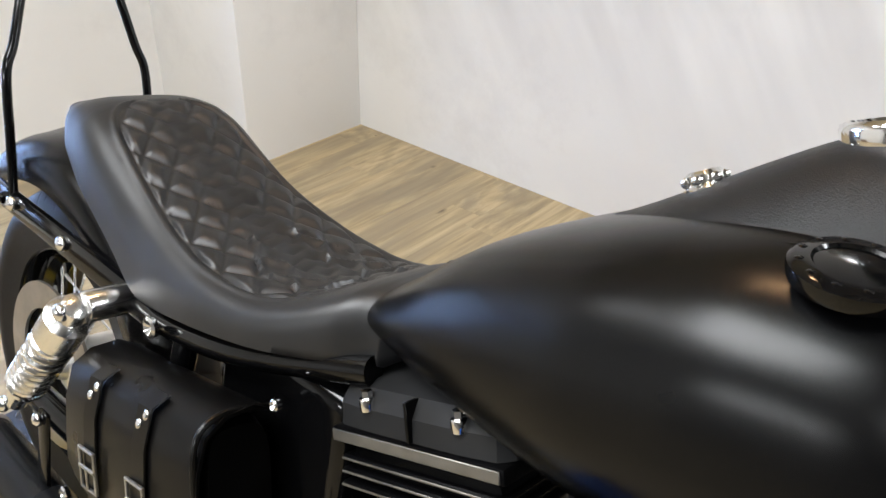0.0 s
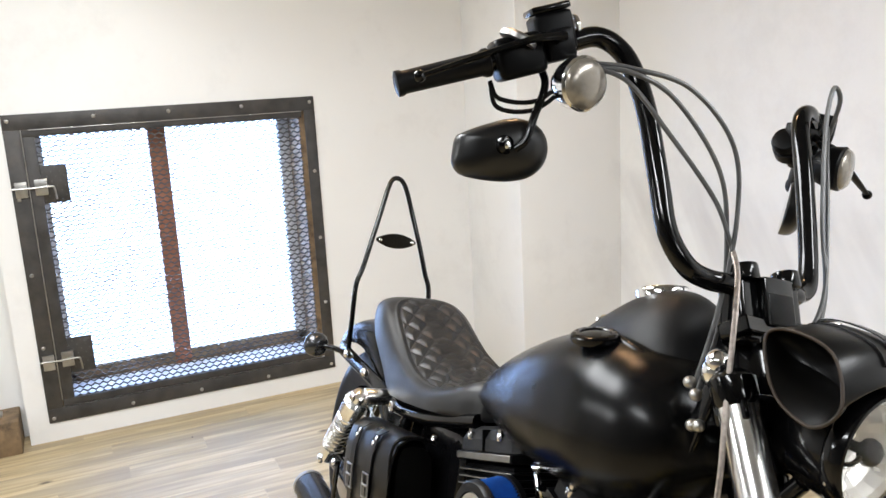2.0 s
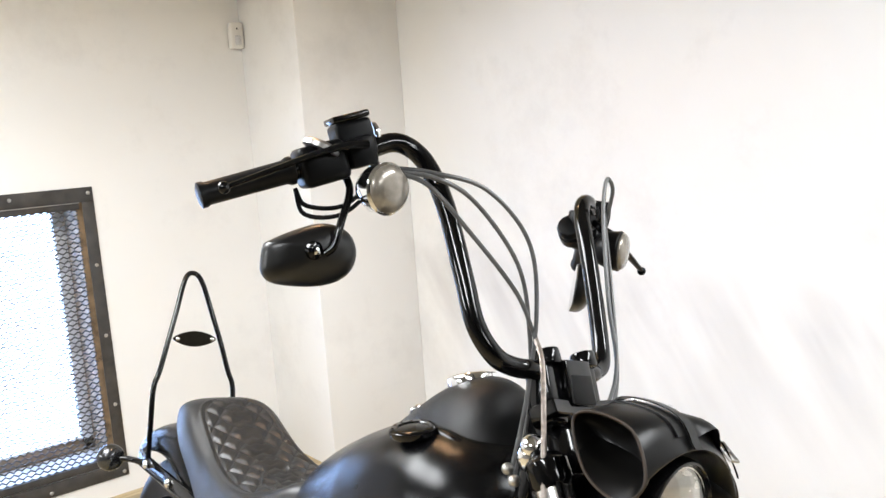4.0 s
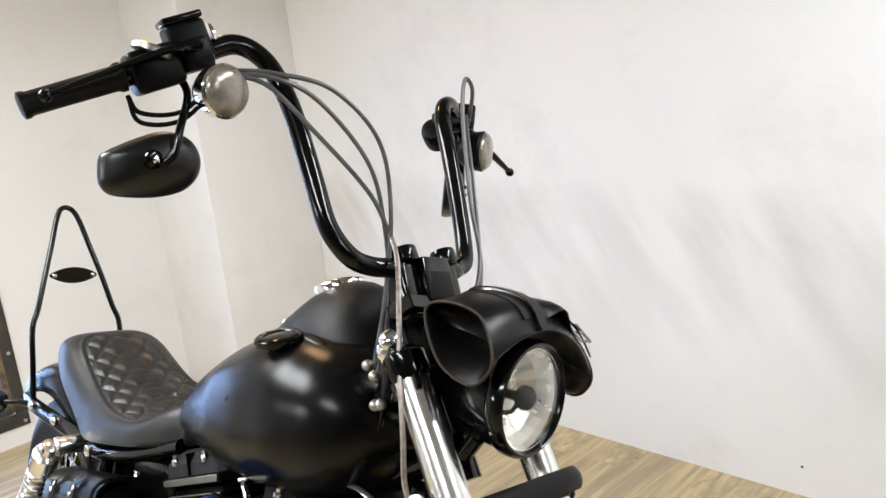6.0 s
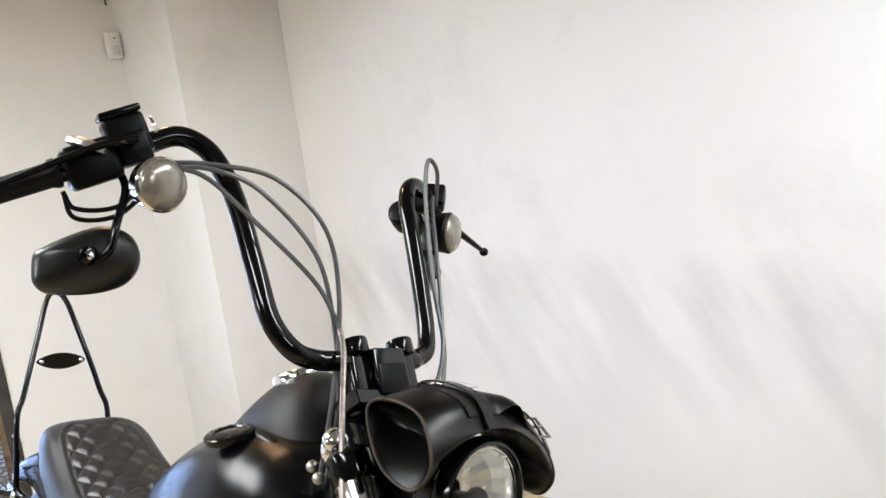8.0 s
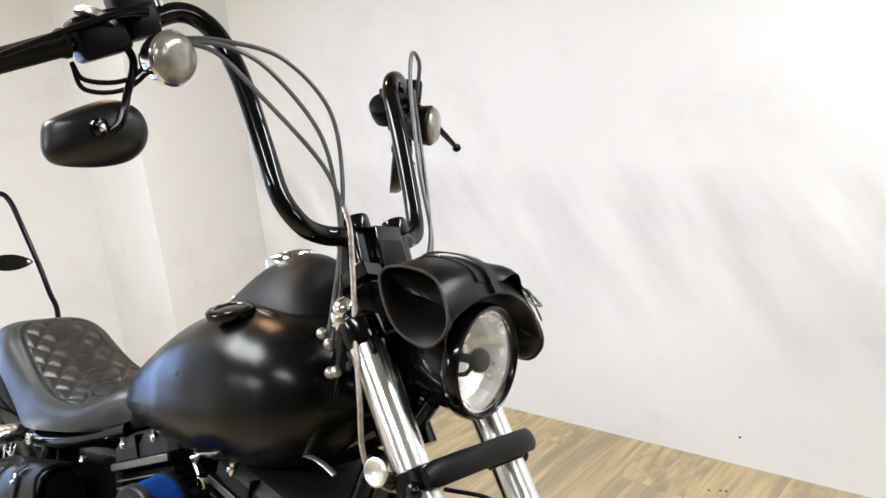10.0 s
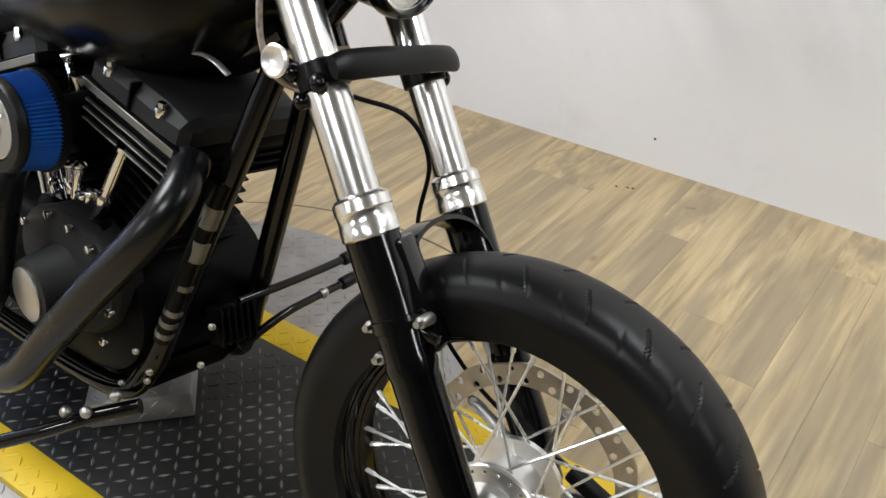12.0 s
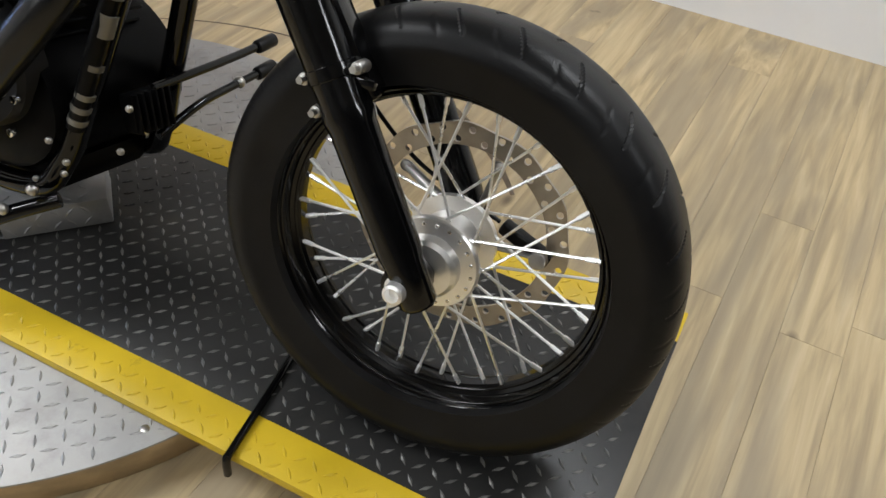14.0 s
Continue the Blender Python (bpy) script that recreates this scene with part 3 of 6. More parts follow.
box(b, -0.52, -0.27, DZ + 0.0002, 0.52, 0.27, PZ - 0.0075, 0.002)
part("under_frame", b, "plate", lift)
# bent steel bar that lies across the platform
bar = B()
tube(bar, [(-0.247, 0.13, PZ + 0.0075), (-0.228, 0.04, PZ + 0.0075), (-0.200, -0.122, PZ + 0.0075), (-0.199, -0.136, PZ + 0.004), (-0.199, -0.1405, PZ - 0.008), (-0.200, -0.141, PZ - 0.034)], 0.0062, 10, 6)
tagged(finish("bent_bar", bar, "gloss"), "thin black bent steel bar hooked over the platform edge", "bar")
# tread-plate pad under the engine
pad = thing("support_pad", pose(-0.7655, 0.0745, PZ, 0, 0, 48), "bare tread-plate support block on the platform under the engine", "support block")
b = B()
box(b, -0.0935, 0.0, 0.0022, 0.0935, 0.13, 0.060, 0.003)
part("block", b, "silver", pad)
face = treads(grid(-0.09, 0.09, 0.004, 0.058, 0.0258), 0.0258, 0.0, "silver", pad)
face.rotation_euler = (radians(90), 0, 0)
treads(grid(-0.09, 0.09, 0.004, 0.128, 0.0258), 0.0258, 0.060, "silver", pad)
# circular rubber marks on the planks
for r, a0, a1, w0 in ((0.888, 60, 130, 0.004), (0.93, 40, 74, 0.012)):
    b = B()
    rows = []
    for k in range(61):
        a = radians(a0 + (a1 - a0) * k / 60)
        w = w0 * (0.4 + 0.6 * math.sin(math.pi * k / 60))
        rows.append([(TC.x + (r + q * w) * math.cos(a), TC.y + (r + q * w) * math.sin(a), z) for q, z in ((-1, 0.0002), (1, 0.0002), (0.6, 0.0009), (-0.6, 0.0009))])
    rings(b, rows)
    tagged(finish("scuff_mark", b, "scuff"), "thin curved dark scuff mark on the planks", "scuff mark")

# flakes of dirt on the planks
for k, (x, y) in enumerate(((-0.525, 1.67), (-0.54, 1.664), (-0.572, 1.65), (-3.115, -0.213), (-2.2, 1.1))):
    b = B()
    ball(b, (x, y, 0.0012), 0.006 - 0.0006 * k, (0.2, 0.1, 1), 0.3, 7)
    tagged(finish("dirt_flake", b, "scuff"), "tiny dark flake of dirt on the planks", "dirt", "dirt flakes")

# ---- motorcycle: frame of its own, nose along +x, leaning to its left ----
BIKE = Matrix.Translation((-0.025, 0.025, 0.0845)) @ pose(0, 0, 0, 0, 0, -2.0) @ pose(0, 0, 0, -13.0, 0, 0)
bike = thing("motorcycle", BIKE, "satin-black custom cruiser motorcycle with high bars and a quilted solo seat", "motorcycle")
RAKE = 33.0
UPF = Vector((-math.sin(radians(RAKE)), 0, math.cos(radians(RAKE))))     # up along the fork
STEM = Vector((-0.435, 0, 0.95))
STEER = Matrix.Translation(STEM) @ Matrix.Rotation(radians(7.5), 4, UPF) @ Matrix.Translation(-STEM)
AX = Vector((0.015, 0, 0.348))
WHEEL = Matrix.Translation((0, 0.010, 0)) @ STEER @ Matrix.Translation(AX) @ pose(0, 0, 0, 4.5, 0, 1.5) @ Matrix.Translation(-AX)
FORK0 = Vector((0.028, 0, 0.345))


def fork(d, y=0.0, fwd=0.0):
    """A point d metres up the fork line from the axle."""
    return FORK0 + UPF * d + Vector((math.cos(radians(RAKE)) * fwd, y, math.sin(radians(RAKE)) * fwd))


def front(name, bm, mat, label="", parent=None, angle=38):
    return part(name, bm, mat, parent or bike, label, angle, STEER)


def tyre(bm, c, R, W, rim, grooves):
    """Tyre with a rounded crown and cut grooves."""
    prof = []
    n = 40
    for k in range(n + 1):
        t = k / n * 2 - 1
        y = W / 2 * math.sin(math.pi / 2 * max(-1, min(1, t * 1.25))) * (1 - 0.16 * max(0, abs(t) - 0.75) / 0.25)
        h = (R - rim) * (1 - abs(t) ** 2.6)
        prof.append((y, rim + h, t))
    seg = 780
    rows = []
    for i in range(seg):
        a = 2 * math.pi * i / seg
        row = []
        for y, r, t in prof:
            if grooves and abs(t) < 0.62:
                s = 1 if t > 0 else -1
                kk = round(abs(t) * n / 2)
                cut = (i + (15 if s > 0 else 0) + kk) % 30
                if cut == 0 and 2 <= kk <= 10:
                    r -= 0.0026
                if cut == 13 and 7 <= kk <= 12:
                    r -= 0.0018
            row.append((c[0] + r * math.cos(a), c[1] + y, c[2] + r * math.sin(a)))
        row += [(c[0] + (rim - 0.004) * math.cos(a), c[1] + q * W * 0.3, c[2] + (rim - 0.004) * math.sin(a)) for q in (0.9, -0.9)]
        rows.append(row)
    return rings(bm, rows, False, True)


def rim_ring(bm, c, r, w, seg=96):
    prof = [(-w, r + 0.006), (-w, r - 0.004), (-w + 0.008, r - 0.009), (-w * 0.45, r - 0.012), (-w * 0.2, r - 0.024), (w * 0.2, r - 0.024), (w * 0.45, r - 0.012), (w - 0.008, r - 0.009), (w, r - 0.004), (w, r + 0.006)]
    rows = [[(c[0] + q * math.cos(a), c[1] + y, c[2] + q * math.sin(a)) for y, q in prof] for a in (2 * math.pi * i / seg for i in range(seg))]
    return rings(bm, rows, False, True)


def spoke_set(c, rim_r, hub_r, hub_w, count, parent, xf):
    for i in range(count):
        side = 1 if i % 2 else -1
        lean = 1 if (i // 2) % 2 else -1
        a = 2 * math.pi * i / count
        h = a + lean * radians(38)
        p0 = Vector((c[0] + hub_r * math.cos(h), c[1] + side * hub_w, c[2] + hub_r * math.sin(h)))
        p1 = Vector((c[0] + rim_r * math.cos(a), c[1] + side * 0.006, c[2] + rim_r * math.sin(a)))
        b = B()
        cyl(b, p0, p1, 0.0020, seg=6)
        d = (p1 - p0).normalized()
        cyl(b, p1 - d * 0.018, p1, 0.0033, seg=6)
        part("spoke", b, "spoke", parent, xf=xf)


# front wheel
wheel = bpy.data.objects.new("front_wheel", None)
scene.collection.objects.link(wheel)
wheel.parent = bike
b = B()
tyre(b, AX, 0.311, 0.114, 0.230, True)
part("tyre", b, "rubber", wheel, "black rubber tyre with slanted grooves", 24, WHEEL)
b = B()
rim_ring(b, AX, 0.231, 0.036)
part("rim", b, "gloss", wheel, "gloss black rim", 30, WHEEL)
for y in (-0.030, -0.012, 0.012, 0.030):
    b = B()
    q = 0.2225 if abs(y) > 0.02 else 0.212
    rings(b, [[(AX[0] + (q + 0.0022 * math.cos(w)) * math.cos(a), AX[1] + y + 0.0022 * math.sin(w), AX[2] + (q + 0.0022 * math.cos(w)) * math.sin(a)) for w in (math.pi * j / 4 for j in range(8))] for a in (math.pi * i / 48 for i in range(96))], True, True)
    part("rim_ridge", b, "gloss", wheel, "", 60, WHEEL)
spoke_set(AX, 0.2095, 0.055, 0.036, 40, wheel, WHEEL)
b = B()
lathe(b, AX + Vector((0, -0.066, 0)), (0, 1, 0), [(0, 0.020), (0.003, 0.036), (0.008, 0.041), (0.020, 0.043), (0.024, 0.062), (0.027, 0.064), (0.033, 0.064), (0.036, 0.060), (0.038, 0.042), (0.066, 0.036), (0.094, 0.042), (0.097, 0.062), (0.106, 0.062), (0.110, 0.045), (0.125, 0.036), (0.13, 0.02)], 48)
part("hub", b, "alu", wheel, "polished aluminium hub", 30, WHEEL)
for k in range(20):
    a = 2 * math.pi * k / 20
    b = B()
    ball(b, AX + Vector((0.055 * math.cos(a), -0.0425, 0.055 * math.sin(a))), 0.0034, (0, 1, 0), 0.6, 8)
    part("spoke_head", b, "chrome", wheel, xf=WHEEL)
b = B()
cyl(b, AX + Vector((0, -0.092, 0)), AX + Vector((0, -0.056, 0)), 0.016, seg=20)
part("axle_spacer", b, "plastic", wheel, xf=WHEEL)


def brake_disc(c, r0=0.122, r1=0.152, n=44, th=0.0024):
    """A steel band drilled in two staggered rows, with a scalloped outer edge."""
    bm = B()
    rm = (r0 + r1) / 2
    for row, (ra, rb) in enumerate(((r0, rm), (rm, r1))):
        for i in range(n):
            a0, a1 = 2 * math.pi * i / n, 2 * math.pi * (i + 1) / n
            am, q = (a0 + a1) / 2, (ra + rb) / 2
            edge = []
            for a, r in ((a0, ra), (am, ra), (a1, ra), (a1, q), (a1, rb), (am, rb), (a0, rb), (a0, q)):
                if r == r1:
                    r += 0.002 * math.cos(11 * a)
                edge.append((r * math.cos(a), r * math.sin(a)))
            drilled = (i + row) % 2 == 0
            h = 0.0052 if drilled else 0.0
            u, v = Vector((math.cos(am), math.sin(am))), Vector((-math.sin(am), math.cos(am)))
            hole = []
            for k in range(8):
                w = radians(225 - 45 * k)
                o = u * (q + h * math.cos(w)) + v * (h * math.sin(w))
                hole.append((o.x, o.y))
            for y in (-th, th):
                e = [bm.verts.new((c[0] + p[0], c[1] + y, c[2] + p[1])) for p in edge]
                if drilled:
                    g = [bm.verts.new((c[0] + p[0], c[1] + y, c[2] + p[1])) for p in hole]
                    for k in range(8):
                        bm.faces.new((e[k], e[(k + 1) % 8], g[(k + 1) % 8], g[k]))
                else:
                    bm.faces.new(e)
            if drilled:
                lo, hi = [[bm.verts.new((c[0] + p[0], c[1] + y, c[2] + p[1])) for p in hole] for y in (-th, th)]
                for k in range(8):
                    bm.faces.new((lo[k], lo[(k + 1) % 8], hi[(k + 1) % 8], hi[k]))
            for a, b_ in ((0, 1), (1, 2)) if row == 0 else ((4, 5), (5, 6)):
                f = [(edge[a], -th), (edge[b_], -th), (edge[b_], th), (edge[a], th)]
                bm.faces.new([bm.verts.new((c[0] + p[0], c[1] + y, c[2] + p[1])) for p, y in f])
    bmesh.ops.remove_doubles(bm, verts=bm.verts, dist=1e-5)
    return bm


DC = AX + Vector((0, 0.063, 0))
disc = part("brake_disc", brake_disc(DC), "disc", wheel, "drilled steel brake disc", 30, WHEEL)
for k in range(5):
    a = 2 * math.pi * (k + 0.5) / 5 - math.pi / 5
    b = B()
    tube(b, [DC + Vector((r * math.cos(a + t), 0, r * math.sin(a + t))) for r, t in ((0.04, -0.2), (0.075, -0.05), (0.112, 0.0))], 0.011, 10, 4, flat=0.4)
    arm = part("carrier_arm", b, "steel", disc, "", 38, WHEEL)
    b = B()
    ball(b, DC + Vector((0.112 * math.cos(a), -0.003, 0.112 * math.sin(a))), 0.009, (0, 1, 0), 0.5, 14)
    part("carrier_rivet", b, "steel", disc, "", 38, WHEEL)
b = B()
box(b, -0.004, -0.006, -0.011, 0.004, 0.0, 0.011, 0.0015, m=Matrix.Translation(AX + Vector((-0.272, -0.046, 0.0))))
part("sticker", b, "sill", wheel, xf=WHEEL)

# fork
for s, nm in ((-1, "fork_leg"), (1, "fork_leg")):
    y = 0.104 * s
    leg = new(nm)
    leg.parent = bike
    b = B()
    lathe(b, fork(-0.026, y), UPF, [(0, 0.010), (0.003, 0.018), (0.010, 0.0235), (0.061, 0.0245), (0.081, 0.0275), (0.171, 0.028), (0.231, 0.0285), (0.243, 0.031), (0.256, 0.0285), (0.326, 0.0305), (0.386, 0.0315), (0.392, 0.0315), (0.393, 0.022)], 28)
    part("slider", b, "gloss", leg, "gloss black slider", 38, STEER)
    b = B()
    lathe(b, fork(0.366, y), UPF, [(0, 0.0315), (0.002, 0.0338), (0.016, 0.0338), (0.018, 0.0326), (0.030, 0.0326), (0.032, 0.0340), (0.044, 0.0330), (0.048, 0.0290), (0.050, 0.0250)], 32)
    part("dust_cap", b, "hardchrome", leg, "chrome dust cap", 38, STEER)
    b = B()
    cyl(b, fork(0.41, y), fork(0.77, y), 0.0255, seg=28)
    part("fork_tube", b, "hardchrome", leg, "bare chrome fork tube", 38, STEER)
    b = B()
    lathe(b, fork(0.738, y), UPF, [(0, 0.0262), (0.006, 0.0295), (0.035, 0.0295), (0.040, 0.0255), (0.046, 0.016)], 24)
    part("tube_cover", b, "gloss", leg, xf=STEER)
    b = B()
    cyl(b, AX + Vector((0, s * 0.072, 0)), AX + Vector((0, s * 0.118, 0)), 0.026, seg=24, bev=0.003)
    part("axle_clamp", b, "gloss", leg, xf=STEER)
    b = B()
    lathe(b, AX + Vector((0, s * 0.116, 0)), (0, s, 0), [(0, 0.018), (0.006, 0.018), (0.008, 0.014), (0.022, 0.013), (0.024, 0.009), (0.016, 0.007), (0.015, 0.001)], 20)
    part("axle_nut", b, "alu", leg, xf=STEER)
    # bolted bracket that once held the fender
    b = B()
    lathe(b, fork(0.258, y), UPF, [(0, 0.0285), (0.002, 0.031), (0.016, 0.031), (0.018, 0.0285)], 24)
    box(b, 0.02, -0.006, 0.0, 0.05, 0.006, 0.012, 0.002, m=Matrix.Translation(fork(0.26, y)))
    part("bracket_clamp", b, "gloss", leg, xf=STEER)
    for f, q, e in ((0.036, 0.008, 0.262), (-0.033, 0.006, 0.27), (-0.034, -0.012, 0.232)):
        b = B()
        cyl(b, fork(e, y - 0.012, f), fork(e, y + 0.012, f), 0.0075, seg=12, bev=0.002)
        cyl(b, fork(e, y - 0.02, f), fork(e, y + 0.004, f), 0.0045, seg=6)
        part("bracket_bolt", b, "steel", leg, xf=STEER)
b = B()
rows = []
for k in range(25):
    a = math.pi * k / 24
    c = fork(0.268 + 0.095 * math.sin(a) ** 0.6, -0.096 * math.cos(a), 0.012)
    w = UPF * 0.003
    f = Vector((math.cos(radians(RAKE)), 0, math.sin(radians(RAKE)))) * 0.019
    rows.append([c - f - w, c + f - w, c + f + w, c - f + w])
rings(b, rows)
front("fork_brace", b, "gloss", "narrow black brace arched over the tyre")
b = B()
box(b, -0.012, -0.036, -0.075, 0.012, 0.008, 0.06, 0.006, m=Matrix.Translation(fork(0.30, -0.068, 0.02)) @ pose(0, 0, 0, 0, -RAKE, 12))
front("fender_tab", b, "gloss")

# yokes and stem
for d, th, nm in ((0.735, 0.034, "lower_yoke"), (0.845, 0.022, "upper_yoke")):
    b = B()
    rows = []
    half = 0.122 if nm == "lower_yoke" else 0.078
    for k in range(17):
        t = k / 16 * 2 - 1
        c = fork(d, half * t, -0.02 * (1 - t * t))
        w = 0.024 + 0.012 * (1 - t * t)
        f = Vector((math.cos(radians(RAKE)), 0, math.sin(radians(RAKE)))) * w
        u = UPF * th / 2
        rows.append([c - f - u, c + f - u, c + f + u, c - f + u])
    rings(b, rows)
    bmesh.ops.bevel(b, geom=[e for e in b.edges], offset=0.002, segments=1, affect="EDGES")
    front(nm, b, "gloss")
b = B()
cyl(b, fork(0.66, 0, -0.045), fork(0.88, 0, -0.045), 0.034, seg=24, bev=0.004)
part("steering_head", b, "gloss", bike)
for s in (-1, 1):
    b = B()
    box(b, -0.021, -0.019, -0.06, 0.021, 0.019, 0.04, 0.008, 3, m=Matrix.Translation((-0.462, 0.044 * s, 1.085)) @ pose(0, 0, 0, 0, -24, 0))
    r = front("riser", b, "gloss")
    b = B()
    cyl(b, (-0.458, 0.044 * s, 1.112), (-0.47, 0.044 * s, 1.134), 0.0195, seg=20, bev=0.004)
    part("riser_cap", b, "gloss", r, xf=STEER)
    b = B()
    cyl(b, (-0.44, 0.044 * s, 1.03), (-0.452, 0.044 * s, 1.052), 0.008, seg=8, bev=0.001)
    part("riser_bolt", b, "chrome", r, xf=STEER)
b = B()
box(b, -0.014, -0.03, -0.034, 0.014, 0.03, 0.034, 0.004, m=Matrix.Translation((-0.442, 0, 1.09)) @ pose(0, 0, 0, 0, -24, 0))
front("riser_clamp", b, "gloss")
b = B()
box(b, -0.004, -0.026, -0.022, 0.002, 0.026, 0.022, 0.003, m=Matrix.Translation((-0.4255, 0, 1.086)) @ pose(0, 0, 0, 0, -24, 0))
front("indicator_panel", b, "plastic")

# handlebar
HALF = [(-0.465, 0.06, 1.105), (-0.465, 0.092, 1.106), (-0.470, 0.122, 1.118), (-0.485, 0.140, 1.155), (-0.512, 0.149, 1.215), (-0.552, 0.160, 1.300), (-0.582, 0.172, 1.352), (-0.602, 0.193, 1.383), (-0.617, 0.228, 1.392), (-0.636, 0.285, 1.376), (-0.678, 0.385, 1.33), (-0.722, 0.487, 1.284)]
BARS = {}
TAIL = {-1: [(-0.650, 0.298, 1.366), (-0.682, 0.385, 1.320), (-0.716, 0.487, 1.266)], 1: [(-0.668, 0.282, 1.376), (-0.735, 0.365, 1.342), (-0.805, 0.452, 1.292)]}
for s, dx, dy in ((-1, -0.02, 0.02), (1, -0.02, -0.002)):
    BARS[s] = []
    for x, y, z in HALF[:9]:
        f = min(1.0, max(0.0, (z - 1.07) / 0.07)) if y > 0.08 else 0.0
        BARS[s].append(Vector((x + dx * f, y + dy * f, z)))
    BARS[s] += [Vector(p) for p in TAIL[s]]
b = B()
tube(b, [(p.x, -p.y, p.z) for p in BARS[-1][::-1]] + BARS[1], 0.0142, 18, 6)
front("handlebar", b, "gloss", "gloss black high handlebar")
GDS = {s: (BARS[s][-1] - BARS[s][-2]).normalized() for s in (-1, 1)}


def along(s, d, off=(0, 0, 0)):
    """A point d metres inboard from the end of the bar."""
    p = BARS[s][-1] - GDS[s] * d + Vector(off)
    return Vector((p.x, p.y * s, p.z))


def side_dir(s):
    v = GDS[s]
    return Vector((v[0], v[1] * s, v[2]))


# outline of a mirror: narrow outboard, rounded and taller inboard
MIRROR = [(0.063, -0.018), (0.063, 0.004), (0.053, 0.0135), (0.021, 0.032), (-0.017, 0.048), (-0.047, 0.0475), (-0.068, 0.036), (-0.0795, 0.014), (-0.0765, -0.010), (-0.059, -0.029), (-0.026, -0.041), (0.0136, -0.046), (0.044, -0.045), (0.059, -0.034)]
for s in (-1, 1):
    b = B()
    lathe(b, along(s, -0.004), -side_dir(s), [(0, 0.012), (0.002, 0.0175), (0.009, 0.0175), (0.012, 0.0155), (0.06, 0.0158), (0.118, 0.0165), (0.124, 0.0195), (0.13, 0.0195), (0.132, 0.014)], 28)
    g = front("grip", b, "rubber", "black rubber grip with a smooth end")
    b = B()
    q = along(s, 0.167 if s < 0 else 0.150)
    m = Matrix.Translation(q) @ side_dir(s).to_track_quat("Y", "Z").to_matrix().to_4x4()
    box(b, -0.026, -0.034, -0.03, 0.026, 0.034, 0.026, 0.009, 3, m=m)
    h = front("switch_housing", b, "plastic", "black switch housing")
    for k in (-1, 0, 1) if s > 0 else ():
        b = B()
        box(b, -0.03, k * 0.018 - 0.006, -0.018, -0.024, k * 0.018 + 0.006, -0.006, 0.002, m=m)
        part("switch", b, "plastic", h, xf=STEER)
    b = B()
    box(b, -0.022, -0.018, -0.02, 0.03, 0.022, 0.022, 0.006, 2, m=Matrix.Translation(along(s, 0.222, (0.008, 0, 0))) @ side_dir(s).to_track_quat("Y", "Z").to_matrix().to_4x4())
    front("lever_perch", b, "plastic")
    # lever: reaches along the grip ahead of it, with a ball at its tip
    b = B()
    if s < 0:
        pts = [along(s, 0.205, (0.040, 0, 0.016)), along(s, 0.175, (0.046, 0, 0.022)), along(s, 0.14, (0.042, 0, 0.022)), along(s, 0.07, (0.036, 0, 0.014)), along(s, 0.012, (0.034, 0, 0.008))]
    else:
        pts = [Vector(p) for p in ((-0.60, 0.268, 1.330), (-0.595, 0.29, 1.322), (-0.600, 0.33, 1.310), (-0.608, 0.37, 1.299), (-0.615, 0.40, 1.291))]
    tube(b, pts, lambda t: 0.0115 - 0.006 * t, 12, 6, flat=0.6)
    ball(b, pts[-1], 0.0085, (0, 1, 0), 1.0, 14)
    front("lever", b, "plastic" if s > 0 else "gloss", "black lever with a ball tip")
    # turn signal ahead of and below the bar
    tc = Vector((-0.590, -0.288, 1.318) if s < 0 else (-0.572, 0.246, 1.312))
    face = Vector((1, 0, 0) if s < 0 else (0.94, 0.34, 0)).normalized()
    b = B()
    lathe(b, tc - face * 0.046, face, [(0, 0.004), (0.004, 0.016), (0.014, 0.027), (0.03, 0.034), (0.044, 0.0355), (0.050, 0.0365), (0.053, 0.0345), (0.0545, 0.030), (0.0545, 0.027)], 32)
    ts = front("turn_signal", b, "chrome" if s < 0 else "plastic", "round turn signal")
    b = B()
    lathe(b, tc + face * 0.008, face, [(0, 0.0332), (0.003, 0.0325), (0.007, 0.028), (0.010, 0.016), (0.011, 0.002)], 32)
    part("lens", b, "amber", ts, "smoked amber lens", 38, STEER)
    b = B()
    cyl(b, tc + Vector((-0.02, 0, 0.03)), (BARS[s][9].x + 0.005, (BARS[s][9].y - 0.012) * s, BARS[s][9].z - 0.008), 0.0065, seg=10)
    part("stalk", b, "chrome" if s < 0 else "plastic", ts, xf=STEER)
    b = B()
    q0, q1 = BARS[s][8].lerp(BARS[s][9], 0.62), BARS[s][8].lerp(BARS[s][9], 0.98)
    cyl(b, (q0.x, q0.y * s, q0.z), (q1.x, q1.y * s, q1.z), 0.0185, seg=20, bev=0.003)
    front("clamp_ring", b, "chrome" if s < 0 else "plastic")
    if s > 0:
        # round clutch perch beside the bend of the bar
        b = B()
        lathe(b, (-0.658, 0.206, 1.348), (-0.35, 0.86, -0.36), [(0, 0.012), (0.002, 0.020), (0.010, 0.0235), (0.014, 0.0235), (0.016, 0.021), (0.024, 0.021), (0.026, 0.0245), (0.046, 0.0245), (0.052, 0.018)], 28)
        box(b, -0.012, -0.03, -0.014, 0.012, 0.03, 0.014, 0.004, 2, m=Matrix.Translation((-0.655, 0.24, 1.362)))
        front("clutch_perch", b, "plastic", "round black clutch lever perch")
    # mirror: rounded inboard end, squarer outboard end, hung under the bar
    mc = Vector((-0.674, -0.342, 1.211) if s < 0 else (-0.699, 0.324, 1.235))
